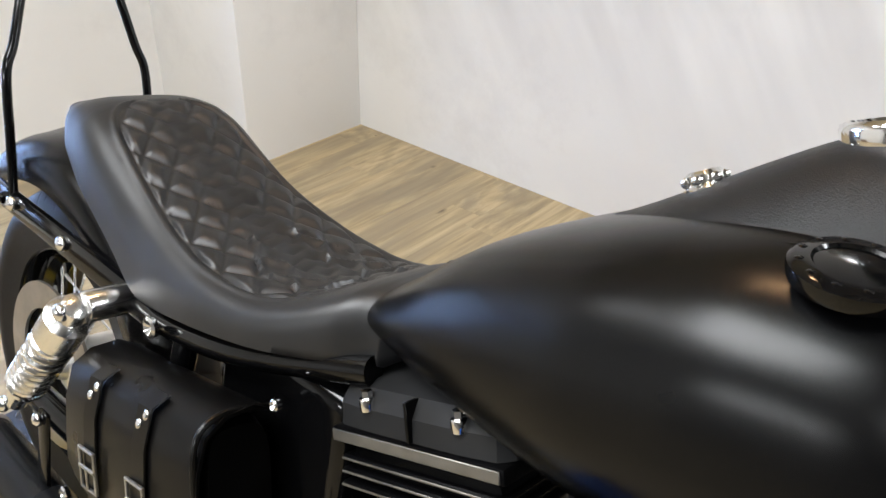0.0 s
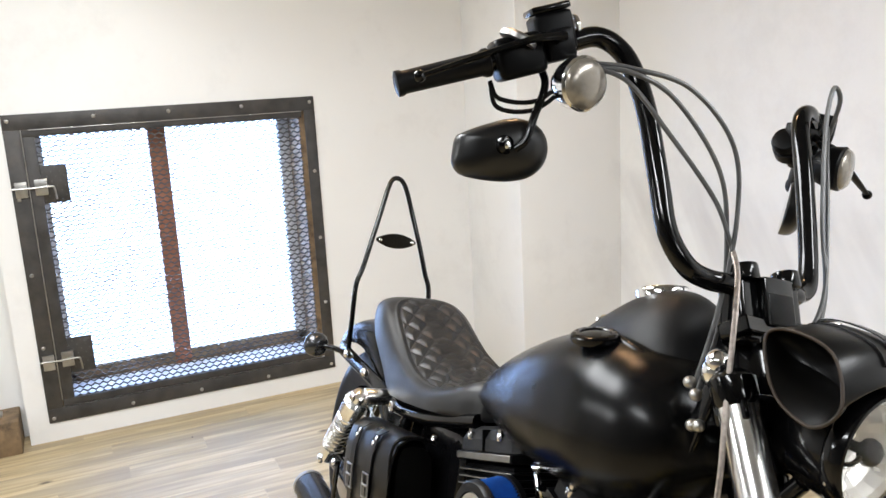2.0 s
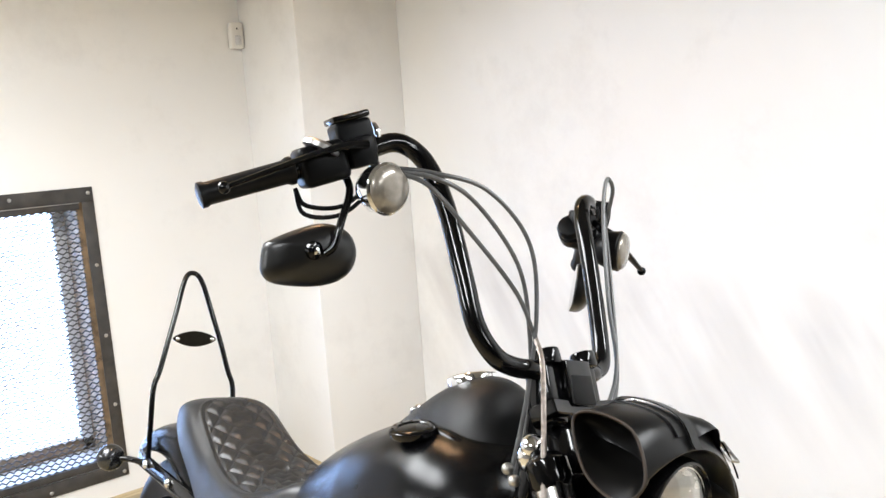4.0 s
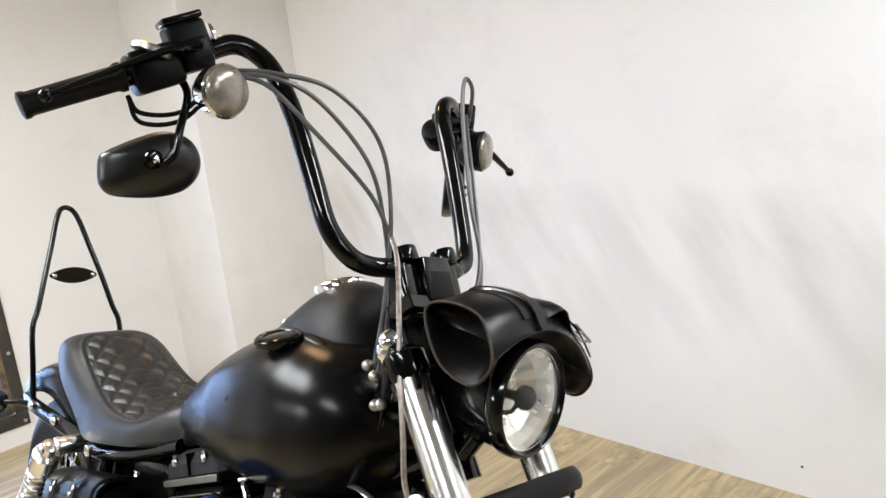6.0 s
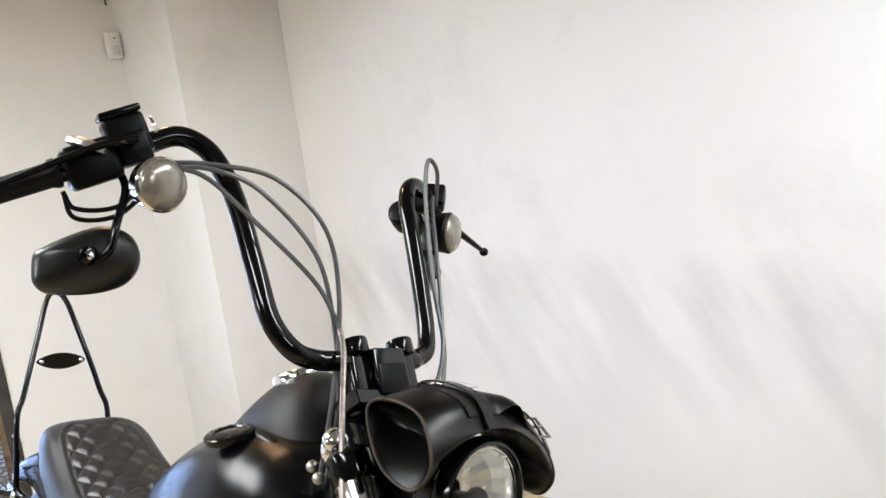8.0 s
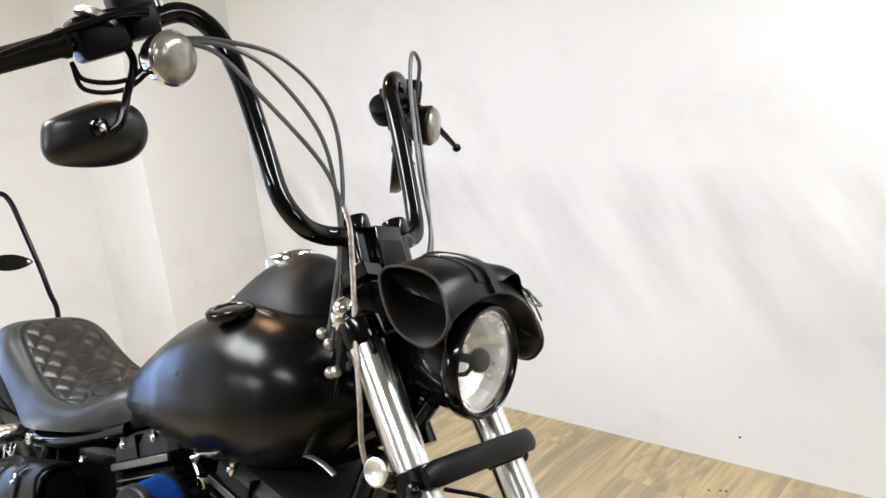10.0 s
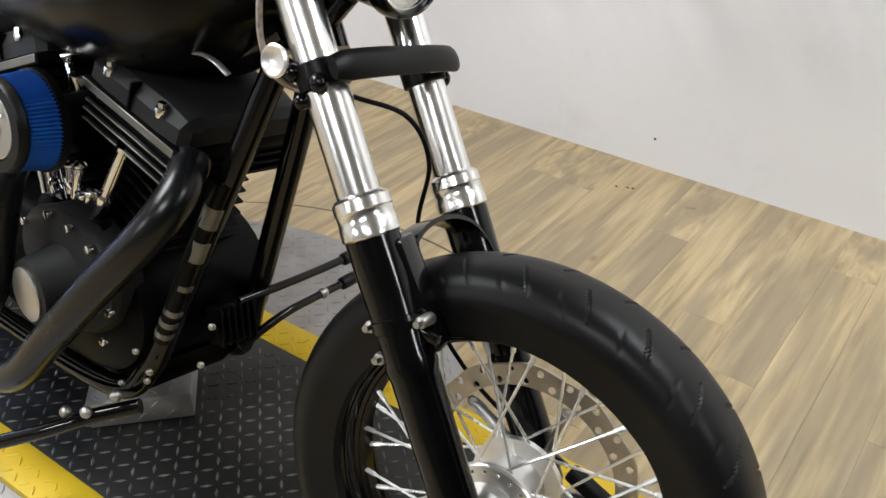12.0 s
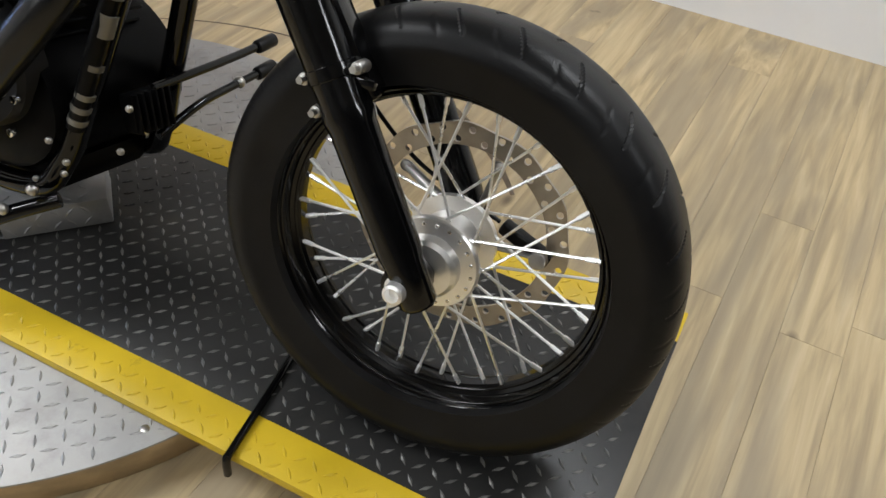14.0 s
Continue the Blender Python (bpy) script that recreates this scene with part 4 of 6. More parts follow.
    turn = Matrix.Translation(mc) @ pose(0, 0, 0, 0, 0, 40 if s > 0 else -20) @ Matrix.Translation(-mc)
    b = B()
    rows = []
    out = []
    for p in smooth_path([(0, y, z) for y, z in MIRROR], 4, True):
        out.append((p.y * 0.90, p.z * 0.98 + 0.001))
    for d, f, q in ((-0.012, 0.965, 0.0), (-0.010, 1.0, 0.0), (0.0, 1.0, 0.0), (0.007, 0.97, 0.1), (0.015, 0.86, 0.4), (0.021, 0.66, 0.8), (0.0245, 0.40, 1.0), (0.026, 0.12, 1.0)):
        rows.append([turn @ (mc + Vector((d, (y * f - 0.016 * q) * s, z * f + 0.010 * q))) for y, z in out])
    rings(b, rows)
    mm = front("mirror", b, "mirrorblack", "satin black teardrop mirror housing")
    b = B()
    rings(b, [[turn @ (mc + Vector((d, y * 0.94 * s, z * 0.94))) for y, z in out] for d in (-0.0128, -0.0122)])
    part("mirror_glass", b, "glassmirror", mm, "mirror glass", 38, STEER)
    boss = turn @ (mc + Vector((0.023, -0.005 * s, 0.009)))
    b = B()
    lathe(b, boss, (1, 0, 0), [(0, 0.013), (0.006, 0.0125), (0.009, 0.008)], 20)
    part("boss", b, "gloss", mm, xf=STEER)
    b = B()
    bolt(b, boss + Vector((0.008, 0, 0)), (1, 0, 0), 0.006, 0.004)
    part("bolt", b, "chrome", mm, xf=STEER)
    b = B()
    tube(b, [boss + Vector((0.008, -0.014 * s, -0.002)), boss + Vector((0.016, -0.022 * s, 0.012)), boss + Vector((0.015, -0.027 * s, 0.045)), boss + Vector((0.008, -0.038 * s, 0.088)), boss + Vector((-0.008, -0.036 * s, 0.112)), boss + Vector((-0.022, -0.026 * s, 0.130))], 0.0056, 10, 6)
    part("stem", b, "gloss", mm, xf=STEER)
    # switch wiring loops under the housing
    for k in (0, 1):
        b = B()
        tube(b, [along(s, 0.135, (0.0, 0, -0.028)), along(s, 0.15, (0.01, 0, -0.055 - 0.012 * k)), along(s, 0.205, (0.015, 0, -0.07 - 0.012 * k)), Vector((-0.62, 0.28 * s, 1.335 - 0.012 * k)), Vector((-0.62, 0.24 * s, 1.352))], 0.0032, 8, 6)
        front("wire", b, "plastic")
# brake fluid reservoir on the throttle side
b = B()
v = BARS[-1][10] - BARS[-1][9]
m = Matrix.Translation((-0.660, -0.306, 1.384)) @ Vector((v.x, -v.y, v.z)).to_track_quat("Y", "Z").to_matrix().to_4x4()
box(b, -0.024, -0.027, -0.03, 0.022, 0.027, 0.024, 0.006, 3, m=m)
r = front("brake_reservoir", b, "plastic", "black brake fluid reservoir")
b = B()
box(b, -0.0245, -0.0275, 0.0245, 0.0225, 0.0275, 0.034, 0.003, 2, m=m)
part("cap", b, "gloss", r, xf=STEER)
b = B()
lathe(b, m @ Vector((0.0, -0.034, 0.0)), m.to_3x3() @ Vector((0, -1, 0)), [(0, 0.016), (0.004, 0.015), (0.006, 0.010)], 20)
part("sight_glass", b, "chrome", r, xf=STEER)
b = B()
box(b, -0.015, 0.028, -0.024, 0.015, 0.040, 0.006, 0.004, 2, m=m)
part("clamp_half", b, "chrome", r, "bright lever clamp", xf=STEER)
b = B()
lathe(b, along(-1, 0.150, (0.020, 0, 0.022)), (0.1, 0.2, 1), [(0, 0.026), (0.006, 0.026), (0.010, 0.021), (0.012, 0.010), (0.0125, 0.001)], 24)
front("lever_pivot", b, "steel", "worn bright lever pivot")

# cables and hoses
for pts, mat, r, lab in (
    ([(-0.62, -0.265, 1.352), (-0.562, -0.235, 1.352), (-0.53, -0.155, 1.345), (-0.495, -0.09, 1.285), (-0.478, -0.068, 1.19), (-0.465, -0.075, 1.07), (-0.46, -0.09, 0.95)], "cable", 0.0034, "grey throttle cable"),
    ([(-0.62, -0.27, 1.345), (-0.555, -0.24, 1.345), (-0.532, -0.175, 1.325), (-0.50, -0.10, 1.25), (-0.484, -0.07, 1.16), (-0.47, -0.06, 1.05), (-0.47, -0.07, 0.94)], "cable", 0.0034, "grey throttle cable"),
    ([(-0.62, -0.275, 1.345), (-0.56, -0.245, 1.335), (-0.528, -0.185, 1.285), (-0.495, -0.10, 1.21), (-0.475, -0.065, 1.15)], "cable", 0.0033, "grey hose"),
    ([(-0.475, -0.065, 1.15), (-0.44, -0.085, 1.12), (-0.405, -0.11, 1.06), (-0.375, -0.128, 0.98), (-0.352, -0.135, 0.90), (-0.342, -0.13, 0.83), (-0.325, -0.11, 0.79), (-0.29, -0.06, 0.775)], "braid", 0.0038, "braided brake line"),
    ([(-0.28, -0.03, 0.78), (-0.23, 0.02, 0.765), (-0.205, 0.05, 0.71), (-0.215, 0.07, 0.62), (-0.19, 0.085, 0.52), (-0.08, 0.095, 0.42), (0.06, 0.10, 0.37)], "plastic", 0.0032, "black brake hose"),
    ([(-0.61, 0.25, 1.36), (-0.58, 0.215, 1.415), (-0.575, 0.185, 1.428), (-0.56, 0.172, 1.36), (-0.515, 0.160, 1.22), (-0.475, 0.155, 1.11), (-0.45, 0.12, 1.0), (-0.45, 0.1, 0.92)], "cable", 0.0037, "grey clutch cable"),
    ([(-0.62, 0.262, 1.375), (-0.59, 0.22, 1.36), (-0.53, 0.185, 1.24), (-0.47, 0.145, 1.11), (-0.455, 0.10, 1.03)], "cable", 0.0033, "grey wiring sleeve"),
):
    b = B()
    tube(b, pts, r, 8, 10)
    front("cable", b, mat, lab)

# headlamp
HC = Vector((-0.246, -0.010, 0.957))
b = B()
lathe(b, HC + Vector((-0.125, 0, 0)), (1, 0, 0), [(0, 0.01), (0.005, 0.035), (0.022, 0.056), (0.055, 0.069), (0.09, 0.073), (0.105, 0.0735), (0.106, 0.0765), (0.111, 0.0790), (0.120, 0.0795), (0.127, 0.0785), (0.132, 0.0755), (0.133, 0.0725), (0.130, 0.0700), (0.122, 0.0690)], 56, False)
hl = front("headlamp", b, "gloss", "round gloss black headlamp")
b = B()
lathe(b, HC + Vector((-0.055, 0, 0)), (1, 0, 0), [(0, 0.02), (0.004, 0.036), (0.012, 0.046), (0.024, 0.0575), (0.040, 0.0660), (0.05, 0.0685)], 22, False)
part("reflector", b, "reflector", hl, "bright faceted reflector bowl", 4, STEER)
b = B()
lathe(b, HC + Vector((-0.020, 0, 0)), (1, 0, 0), [(0, 0.010), (0.003, 0.0155), (0.010, 0.0175), (0.017, 0.0155), (0.022, 0.010), (0.024, 0.002)], 32)
cyl(b, HC + Vector((-0.054, 0, 0)), HC + Vector((-0.019, 0, 0)), 0.007, seg=16)
part("bulb_shield", b, "gloss", hl, "", 38, STEER)
b = B()
tube(b, [HC + Vector((-0.018, -0.062, -0.012)), HC + Vector((-0.012, -0.03, -0.016)), HC + Vector((-0.01, -0.012, -0.004))], 0.0032, 8, 4)
part("shield_arm", b, "plastic", hl, "", 38, STEER)
b = B()
lathe(b, HC + Vector((-0.001, 0, 0)), (1, 0, 0), [(0, 0.0688), (0.003, 0.068), (0.010, 0.05), (0.014, 0.03), (0.0155, 0.002), (0.013, 0.002), (0.0115, 0.03), (0.0075, 0.05), (0.0, 0.0655)], 56, False)
part("lens", b, "glass", hl, "clear domed lens", 38, STEER).visible_shadow = False
for a in (35, 150):
    b = B()
    ball(b, HC + Vector((-0.010, 0.0765 * math.cos(radians(a + 60)), 0.0765 * math.sin(radians(a + 60)))), 0.004, (1, 0, 0), 0.7, 10)
    part("screw", b, "chrome", hl, xf=STEER)
b = B()
tube(b, [HC + Vector((-0.08, 0, -0.07)), HC + Vector((-0.10, 0, -0.10)), fork(0.66, 0, 0.02)], 0.012, 10, 5)
front("lamp_bracket", b, "gloss")

# black bar across the fork tubes
b = B()
rows = []
for k in range(33):
    t = k / 32 * 2 - 1
    bulge = 0.038 + 0.012 * (1 - abs(t) ** 4)
    end = 1 - 0.25 * max(0, abs(t) - 0.9) / 0.1
    c = fork(0.552 + 0.004 * t, 0.132 * t, bulge)
    f = Vector((math.cos(radians(RAKE)), 0, math.sin(radians(RAKE))))
    rows.append([c + f * (0.008 * math.cos(a)) * end + UPF * (0.0175 * math.sin(a) * end) for a in (2 * math.pi * j / 12 + 0.26 for j in range(12))])
rings(b, rows)
sb = front("fork_bar", b, "plastic", "flat black bar strapped across the fork tubes")
for s in (-1, 1):
    b = B()
    lathe(b, fork(0.535, 0.104 * s), UPF, [(0, 0.0258), (0.002, 0.029), (0.03, 0.029), (0.032, 0.0258)], 24)
    part("strap", b, "plastic", sb, xf=STEER)
    for p, r in ((fork(0.563, 0.128 * s, -0.02), 0.0115), (fork(0.53, 0.128 * s, -0.02), 0.0095), (fork(0.54, 0.13 * s, 0.012), 0.012)):
        b = B()
        ball(b, p, r, (0, 1, 0), 0.8, 14)
        part("nut", b, "gloss", sb, xf=STEER)
b = B()
lathe(b, fork(0.58, -0.135, -0.03), (0, -1, 0), [(0, 0.018), (0.004, 0.019), (0.006, 0.016), (0.002, 0.011), (0.001, 0.001)], 24)
front("round_reflector", b, "alu")

# ignition boss and acorn nuts beside the steering head
b = B()
lathe(b, (-0.410, -0.095, 1.000), (0.28, -0.25, 0.93), [(-0.012, 0.017), (-0.006, 0.0195), (0.008, 0.020), (0.014, 0.017), (0.018, 0.018), (0.027, 0.015), (0.032, 0.009), (0.0335, 0.002)], 24)
cyl(b, (-0.41, -0.055, 0.985), (-0.408, -0.10, 1.0), 0.015, seg=20)
part("ignition_boss", b, "chrome", bike, "round chrome ignition boss")
b = B()
box(b, -0.012, -0.006, -0.07, 0.012, 0.006, 0.05, 0.004, m=Matrix.Translation((-0.428, -0.085, 0.95)) @ pose(0, 0, 0, 0, 14, 0))
part("side_bracket", b, "gloss", bike)
for p in ((-0.431, -0.116, 0.980), (-0.416, -0.116, 0.968), (-0.402, -0.114, 0.932), (-0.414, -0.114, 0.928)):
    b = B()
    ball(b, p, 0.0085, (0, -1, 0), 1.0, 14)
    part("acorn_nut", b, "steel", bike)

# tank
TW = [(-1.088, 0.030), (-1.076, 0.068), (-1.03, 0.096), (-0.96, 0.125), (-0.88, 0.150), (-0.78, 0.176), (-0.68, 0.187), (-0.58, 0.186), (-0.50, 0.166), (-0.455, 0.135), (-0.43, 0.095), (-0.418, 0.03)]
TT = [(-1.088, 0.748), (-1.02, 0.794), (-0.96, 0.856), (-0.88, 0.906), (-0.78, 0.957), (-0.68, 0.994), (-0.60, 1.006), (-0.50, 0.988), (-0.455, 0.955), (-0.418, 0.89)]
TB = [(-1.088, 0.732), (-1.02, 0.722), (-0.95, 0.714), (-0.85, 0.710), (-0.75, 0.710), (-0.65, 0.718), (-0.55, 0.742), (-0.47, 0.784), (-0.418, 0.865)]
b = B()
rows = []
for i in range(73):
    u = i / 72
    x = -1.088 + 0.670 * u
    w, zt, zb = soft(TW, x, 0.012), soft(TT, x, 0.02), soft(TB, x, 0.02)
    mid = zb + (zt - zb) * 0.46
    crown = 0.88 - 0.14 * min(1.0, max(0.0, (x + 0.98) / 0.26))
    row = []
    for k in range(56):
        a = 2 * math.pi * k / 56
        c, s = math.cos(a), math.sin(a)
        y = w * abs(c) ** 0.78 * (1 if c > 0 else -1)
        z = mid + ((zt - mid) if s > 0 else (mid - zb)) * abs(s) ** (crown if s > 0 else 0.94) * (1 if s > 0 else -1)
        row.append((x, y, z))
    rows.append(row)
rings(b, rows)
tank = part("fuel_tank", b, "satin", bike, "satin black teardrop fuel tank", 60)
for s in (-1, 1):
    b = B()
    q = Vector((-0.630, 0.132 * s, 0.986))
    nrm = Vector((-0.04, 0.20 * s, 1)).normalized()
    lathe(b, q, nrm, [(-0.008, 0.036), (-0.003, 0.0375), (0.002, 0.0375), (0.005, 0.034), (0.0055, 0.025), (0.0035, 0.023), (0.0045, 0.012), (0.005, 0.001)], 36)
    cap = part("fuel_cap", b, "gloss" if s < 0 else "chrome", tank, "low round fuel cap")
    for k in range(12):
        a = 2 * math.pi * k / 12
        u, v = basis(nrm)
        b = B()
        ball(b, q + nrm * 0.0035 + (u * math.cos(a) + v * math.sin(a)) * 0.031, 0.004, nrm, 0.6, 8)
        part("cap_stud", b, "gloss" if s < 0 else "chrome", cap)

# console over the middle of the tank
CT = [(-1.02, 0.800), (-0.96, 0.853), (-0.88, 0.903), (-0.84, 0.927), (-0.80, 0.957), (-0.76, 0.988), (-0.726, 1.014), (-0.69, 1.040), (-0.65, 1.062), (-0.61, 1.073), (-0.575, 1.070), (-0.545, 1.051), (-0.52, 1.011), (-0.50, 0.965)]
CW = [(-1.02, 0.018), (-0.96, 0.036), (-0.88, 0.050), (-0.84, 0.062), (-0.80, 0.080), (-0.70, 0.096), (-0.60, 0.102), (-0.54, 0.095), (-0.50, 0.075)]
b = B()
rows = []
for i in range(49):
    x = -1.02 + 0.52 * i / 48
    zt, w = soft(CT, x, 0.015), soft(CW, x, 0.015)
    base = soft(TT, x, 0.02) - 0.05
    row = []
    for k in range(29):
        a = math.pi * k / 28
        row.append((x, w * math.cos(a), base + (zt - base) * math.sin(a) ** 1.1))
    rows.append(row)
rings(b, rows)
dash = part("console", b, "dash", bike, "grained black console cover on the tank", 60)
for s in (-1, 1):
    b = B()
    pts = []
    for i in range(12):
        x = -1.0 + 0.5 * i / 11
        base = soft(TT, x, 0.02) - 0.05
        a = 0.30
        w = soft(CW, x, 0.015)
        pts.append((x, s * (w * math.cos(a) * 0.97 + 0.008), base + (soft(CT, x, 0.015) - base) * math.sin(a) ** 1.1))
    tube(b, pts, 0.0105, 12, 4)
    part("trim_strip", b, "satin", dash, "rounded satin black rib along its edge")
b = B()
sp, sn = Vector((-0.655, 0, 1.052)), Vector((-0.38, 0, 1)).normalized()
lathe(b, sp, sn, [(-0.006, 0.043), (0.005, 0.0445), (0.009, 0.043), (0.011, 0.040), (0.008, 0.037)], 44, False)
gauge = part("speedometer", b, "chrome", dash, "round speedometer with a chrome ring")
b = B()
lathe(b, sp + sn * 0.007, sn, [(0, 0.0385), (0.0015, 0.0375), (0.0015, 0.001)], 40)
part("dial", b, "plastic", gauge)
b = B()
kp, kn = Vector((-0.772, -0.010, 0.966)), Vector((-0.6, 0, 1)).normalized()
lathe(b, kp, kn, [(0, 0.018), (0.008, 0.018), (0.011, 0.015), (0.018, 0.015), (0.021, 0.012), (0.019, 0.001)], 28)
u, v = basis(kn)
for k in range(6):
    a = 2 * math.pi * k / 6
    ball(b, kp + kn * 0.014 + (u * math.cos(a) + v * math.sin(a)) * 0.0145, 0.005, kn, 1.0, 8)
part("ignition_knob", b, "chrome", dash, "chrome ignition knob")

# seat with stitched diamonds
SX0, SX1 = -1.72, -1.022
STP = [(-1.72, 0.785), (-1.67, 0.806), (-1.62, 0.822), (-1.56, 0.815), (-1.50, 0.785), (-1.43, 0.756), (-1.36, 0.735), (-1.28, 0.722), (-1.19, 0.724), (-1.13, 0.742), (-1.095, 0.762), (-1.06, 0.782), (-1.04, 0.788), (-1.022, 0.776)]
SBP = [(-1.72, 0.772), (-1.55, 0.705), (-1.46, 0.662), (-1.40, 0.628), (-1.33, 0.638), (-1.20, 0.664), (-1.08, 0.692), (-1.022, 0.704)]
SWP = [(-1.72, 0.065), (-1.665, 0.106), (-1.57, 0.128), (-1.45, 0.136), (-1.35, 0.146), (-1.25, 0.148), (-1.15, 0.140), (-1.09, 0.122), (-1.05, 0.100), (-1.022, 0.080)]


def seat_point(u, v):
    """u along the seat, v round its section from one lower edge over the top to the other."""
    x = SX0 + (SX1 - SX0) * u
    zt, zb, w = soft(STP, x, 0.018), soft(SBP, x, 0.015), soft(SWP, x, 0.015)
    a = math.pi * v
    y = w * (1 if math.cos(a) > 0 else -1) * abs(math.cos(a)) ** 0.55
    z = zb + (zt - zb) * abs(math.sin(a)) ** 0.5
    dip = 0.010 * math.exp(-((x + 1.2) / 0.12) ** 2) * (1 - (y / 0.15) ** 2)
    return Vector((x, y, z - dip))


b = B()
NU, NV = 220, 150
pts = [[seat_point(i / NU, j / NV) for j in range(NV + 1)] for i in range(NU + 1)]
arc = 0.0
rows = []
for i in range(NU + 1):
    if i:
        arc += (pts[i][NV // 2] - pts[i - 1][NV // 2]).length
    row = []
    for j in range(NV + 1):
        p = pts[i][j]
        n = (pts[min(i + 1, NU)][j] - pts[max(i - 1, 0)][j]).cross(pts[i][min(j + 1, NV)] - pts[i][max(j - 1, 0)])
        n = n.normalized() if n.length > 1e-9 else Vector((0, 0, 1))
        if n.z < 0 and abs(p.y) < 0.05:
            n = -n
        w = soft(SWP, p.x, 0.015)
        q = p.y
        e = min(1.0, abs(p.x + 1.350) / 0.252)
        rim_e = (0.76 - 0.07 * max(0.0, min(1.0, (-1.3 - p.x) / 0.2))) * w * max(0.0, 1 - e ** 7) ** 0.4
        inside = min(1.0, max(0.0, (rim_e - abs(q)) / 0.007))
        s1, s2 = (arc / 0.068 + q / 0.052), (arc / 0.068 - q / 0.052)
        seam = min(abs(s1 - round(s1)), abs(s2 - round(s2)))
        puff = 1 - (1 - min(1.0, seam / 0.36)) ** 2.0
        edge = math.exp(-((abs(q) - rim_e) / 0.003) ** 2) if rim_e > 0.02 else 0
        bead = math.exp(-((abs(q) - rim_e - 0.008) / 0.004) ** 2) if rim_e > 0.02 else 0
        sgn = 1 if n.y * p.y >= 0 or abs(p.y) < 0.03 else -1
        row.append(p + n * sgn * ((puff * 0.008 - 0.006) * inside - 0.004 * edge + 0.002 * bead))
    for t in (0.9, 0.5, -0.5, -0.9):
        row.append(Vector((pts[i][0].x, -soft(SWP, pts[i][0].x, 0.015) * t, pts[i][0].z - 0.004)))
    rows.append(row)
rings(b, rows)
seat = part("seat", b, "vinyl", bike, "black quilted vinyl solo seat", 70)

# rear fender, wheel and struts
RX = Vector((-1.742, 0, 0.328))
wheel = new("rear_wheel")
wheel.parent = bike
b = B()
tyre(b, RX, 0.300, 0.140, 0.196, True)
part("tyre", b, "rubber", wheel, "wide black rubber tyre", 60)
b = B()
rim_ring(b, RX, 0.197, 0.055)
part("rim", b, "gloss", wheel, "gloss black rim", 30)
spoke_set(RX, 0.176, 0.04, 0.05, 36, wheel, None)
b = B()
lathe(b, RX + Vector((0, -0.09, 0)), (0, 1, 0), [(0, 0.02), (0.02, 0.03), (0.03, 0.055), (0.04, 0.055), (0.05, 0.035), (0.13, 0.035), (0.14, 0.055), (0.15, 0.055), (0.18, 0.02)], 32)
part("hub", b, "alu", wheel)
b = B()
lathe(b, RX + Vector((0, -0.088, 0)), (0, 1, 0), [(0, 0.146), (0.005, 0.146), (0.005, 0.10), (0, 0.10), (0, 0.146)], 48, False)
part("brake_disc", b, "disc", wheel, "steel brake disc")
b = B()
rows = []
for k in range(49):
    a = radians(28 + (133 - 28) * k / 48)
    tip = min(1.0, (48 - k) / 10)
    prof = []
    for j in range(17):
        t = j / 16 * 2 - 1
        prof.append((0.104 * t * (0.72 + 0.28 * tip ** 0.5), 0.352 + 0.036 * (1 - abs(t) ** 3.2) + 0.006 * math.exp(-(t / 0.16) ** 2)))
    prof = [(prof[0][0], 0.318), *prof, (prof[-1][0], 0.318)]
    ring_ = [(RX.x + r * math.cos(a), y, RX.z + r * math.sin(a)) for y, r in prof]
    ring_ += [(RX.x + (r - 0.003) * math.cos(a), y * 0.97, RX.z + (r - 0.003) * math.sin(a)) for y, r in prof[::-1]]
    rows.append(ring_)
rings(b, rows)
part("rear_fender", b, "satin", bike, "satin black bobbed rear fender", 50)
for s in (-1, 1):
    b = B()
    box(b, 0, -0.007, -0.02, 0.50, 0.007, 0.02, 0.005, m=Matrix.Translation((-1.87, 0.116 * s, 0.605)) @ pose(0, 0, 0, 0, 0.5, 0))
    st = part("fender_strut", b, "gloss", bike)
    for x in (-1.79, -1.62):
        b = B()
        ball(b, (x, 0.126 * s, 0.608), 0.012, (0, s, 0), 0.8, 14)
        part("strut_bolt", b, "chrome", st)
    b = B()
    tube(b, [(-1.83, 0.12 * s, 0.60), (-1.87, 0.14 * s, 0.60), (-1.90, 0.172 * s, 0.598)], 0.008, 10, 5)
    part("signal_stalk", b, "gloss", st)
    b = B()
    ball(b, (-1.912, 0.182 * s, 0.597), 0.037, (-1, 0, 0), 0.85, 24)
    part("rear_turn_signal", b, "gunmetal", st, "round dark gunmetal rear turn signal")

# sissy bar
leg = [(-1.80, 0.118, 0.60), (-1.815, 0.116, 0.70), (-1.832, 0.113, 0.80), (-1.842, 0.098, 0.845), (-1.862, 0.077, 0.92), (-1.892, 0.05, 1.01), (-1.918, 0.029, 1.08), (-1.932, 0.012, 1.108)]
b = B()
tube(b, [(x, -y, z) for x, y, z in leg] + leg[::-1], 0.0072, 12, 6)
sis = part("sissy_bar", b, "gloss", bike, "tall gloss black sissy bar with an oval plate")
b = B()
rows = [[Vector((-1.866 + d, 0.062 * math.cos(a), 0.932 + 0.022 * math.sin(a) * (1 - 0.35 * abs(math.cos(a)) ** 2))) for a in (2 * math.pi * k / 32 for k in range(32))] for d in (-0.0025, 0.0025)]
rings(b, rows)
part("oval_plate", b, "gloss", sis)
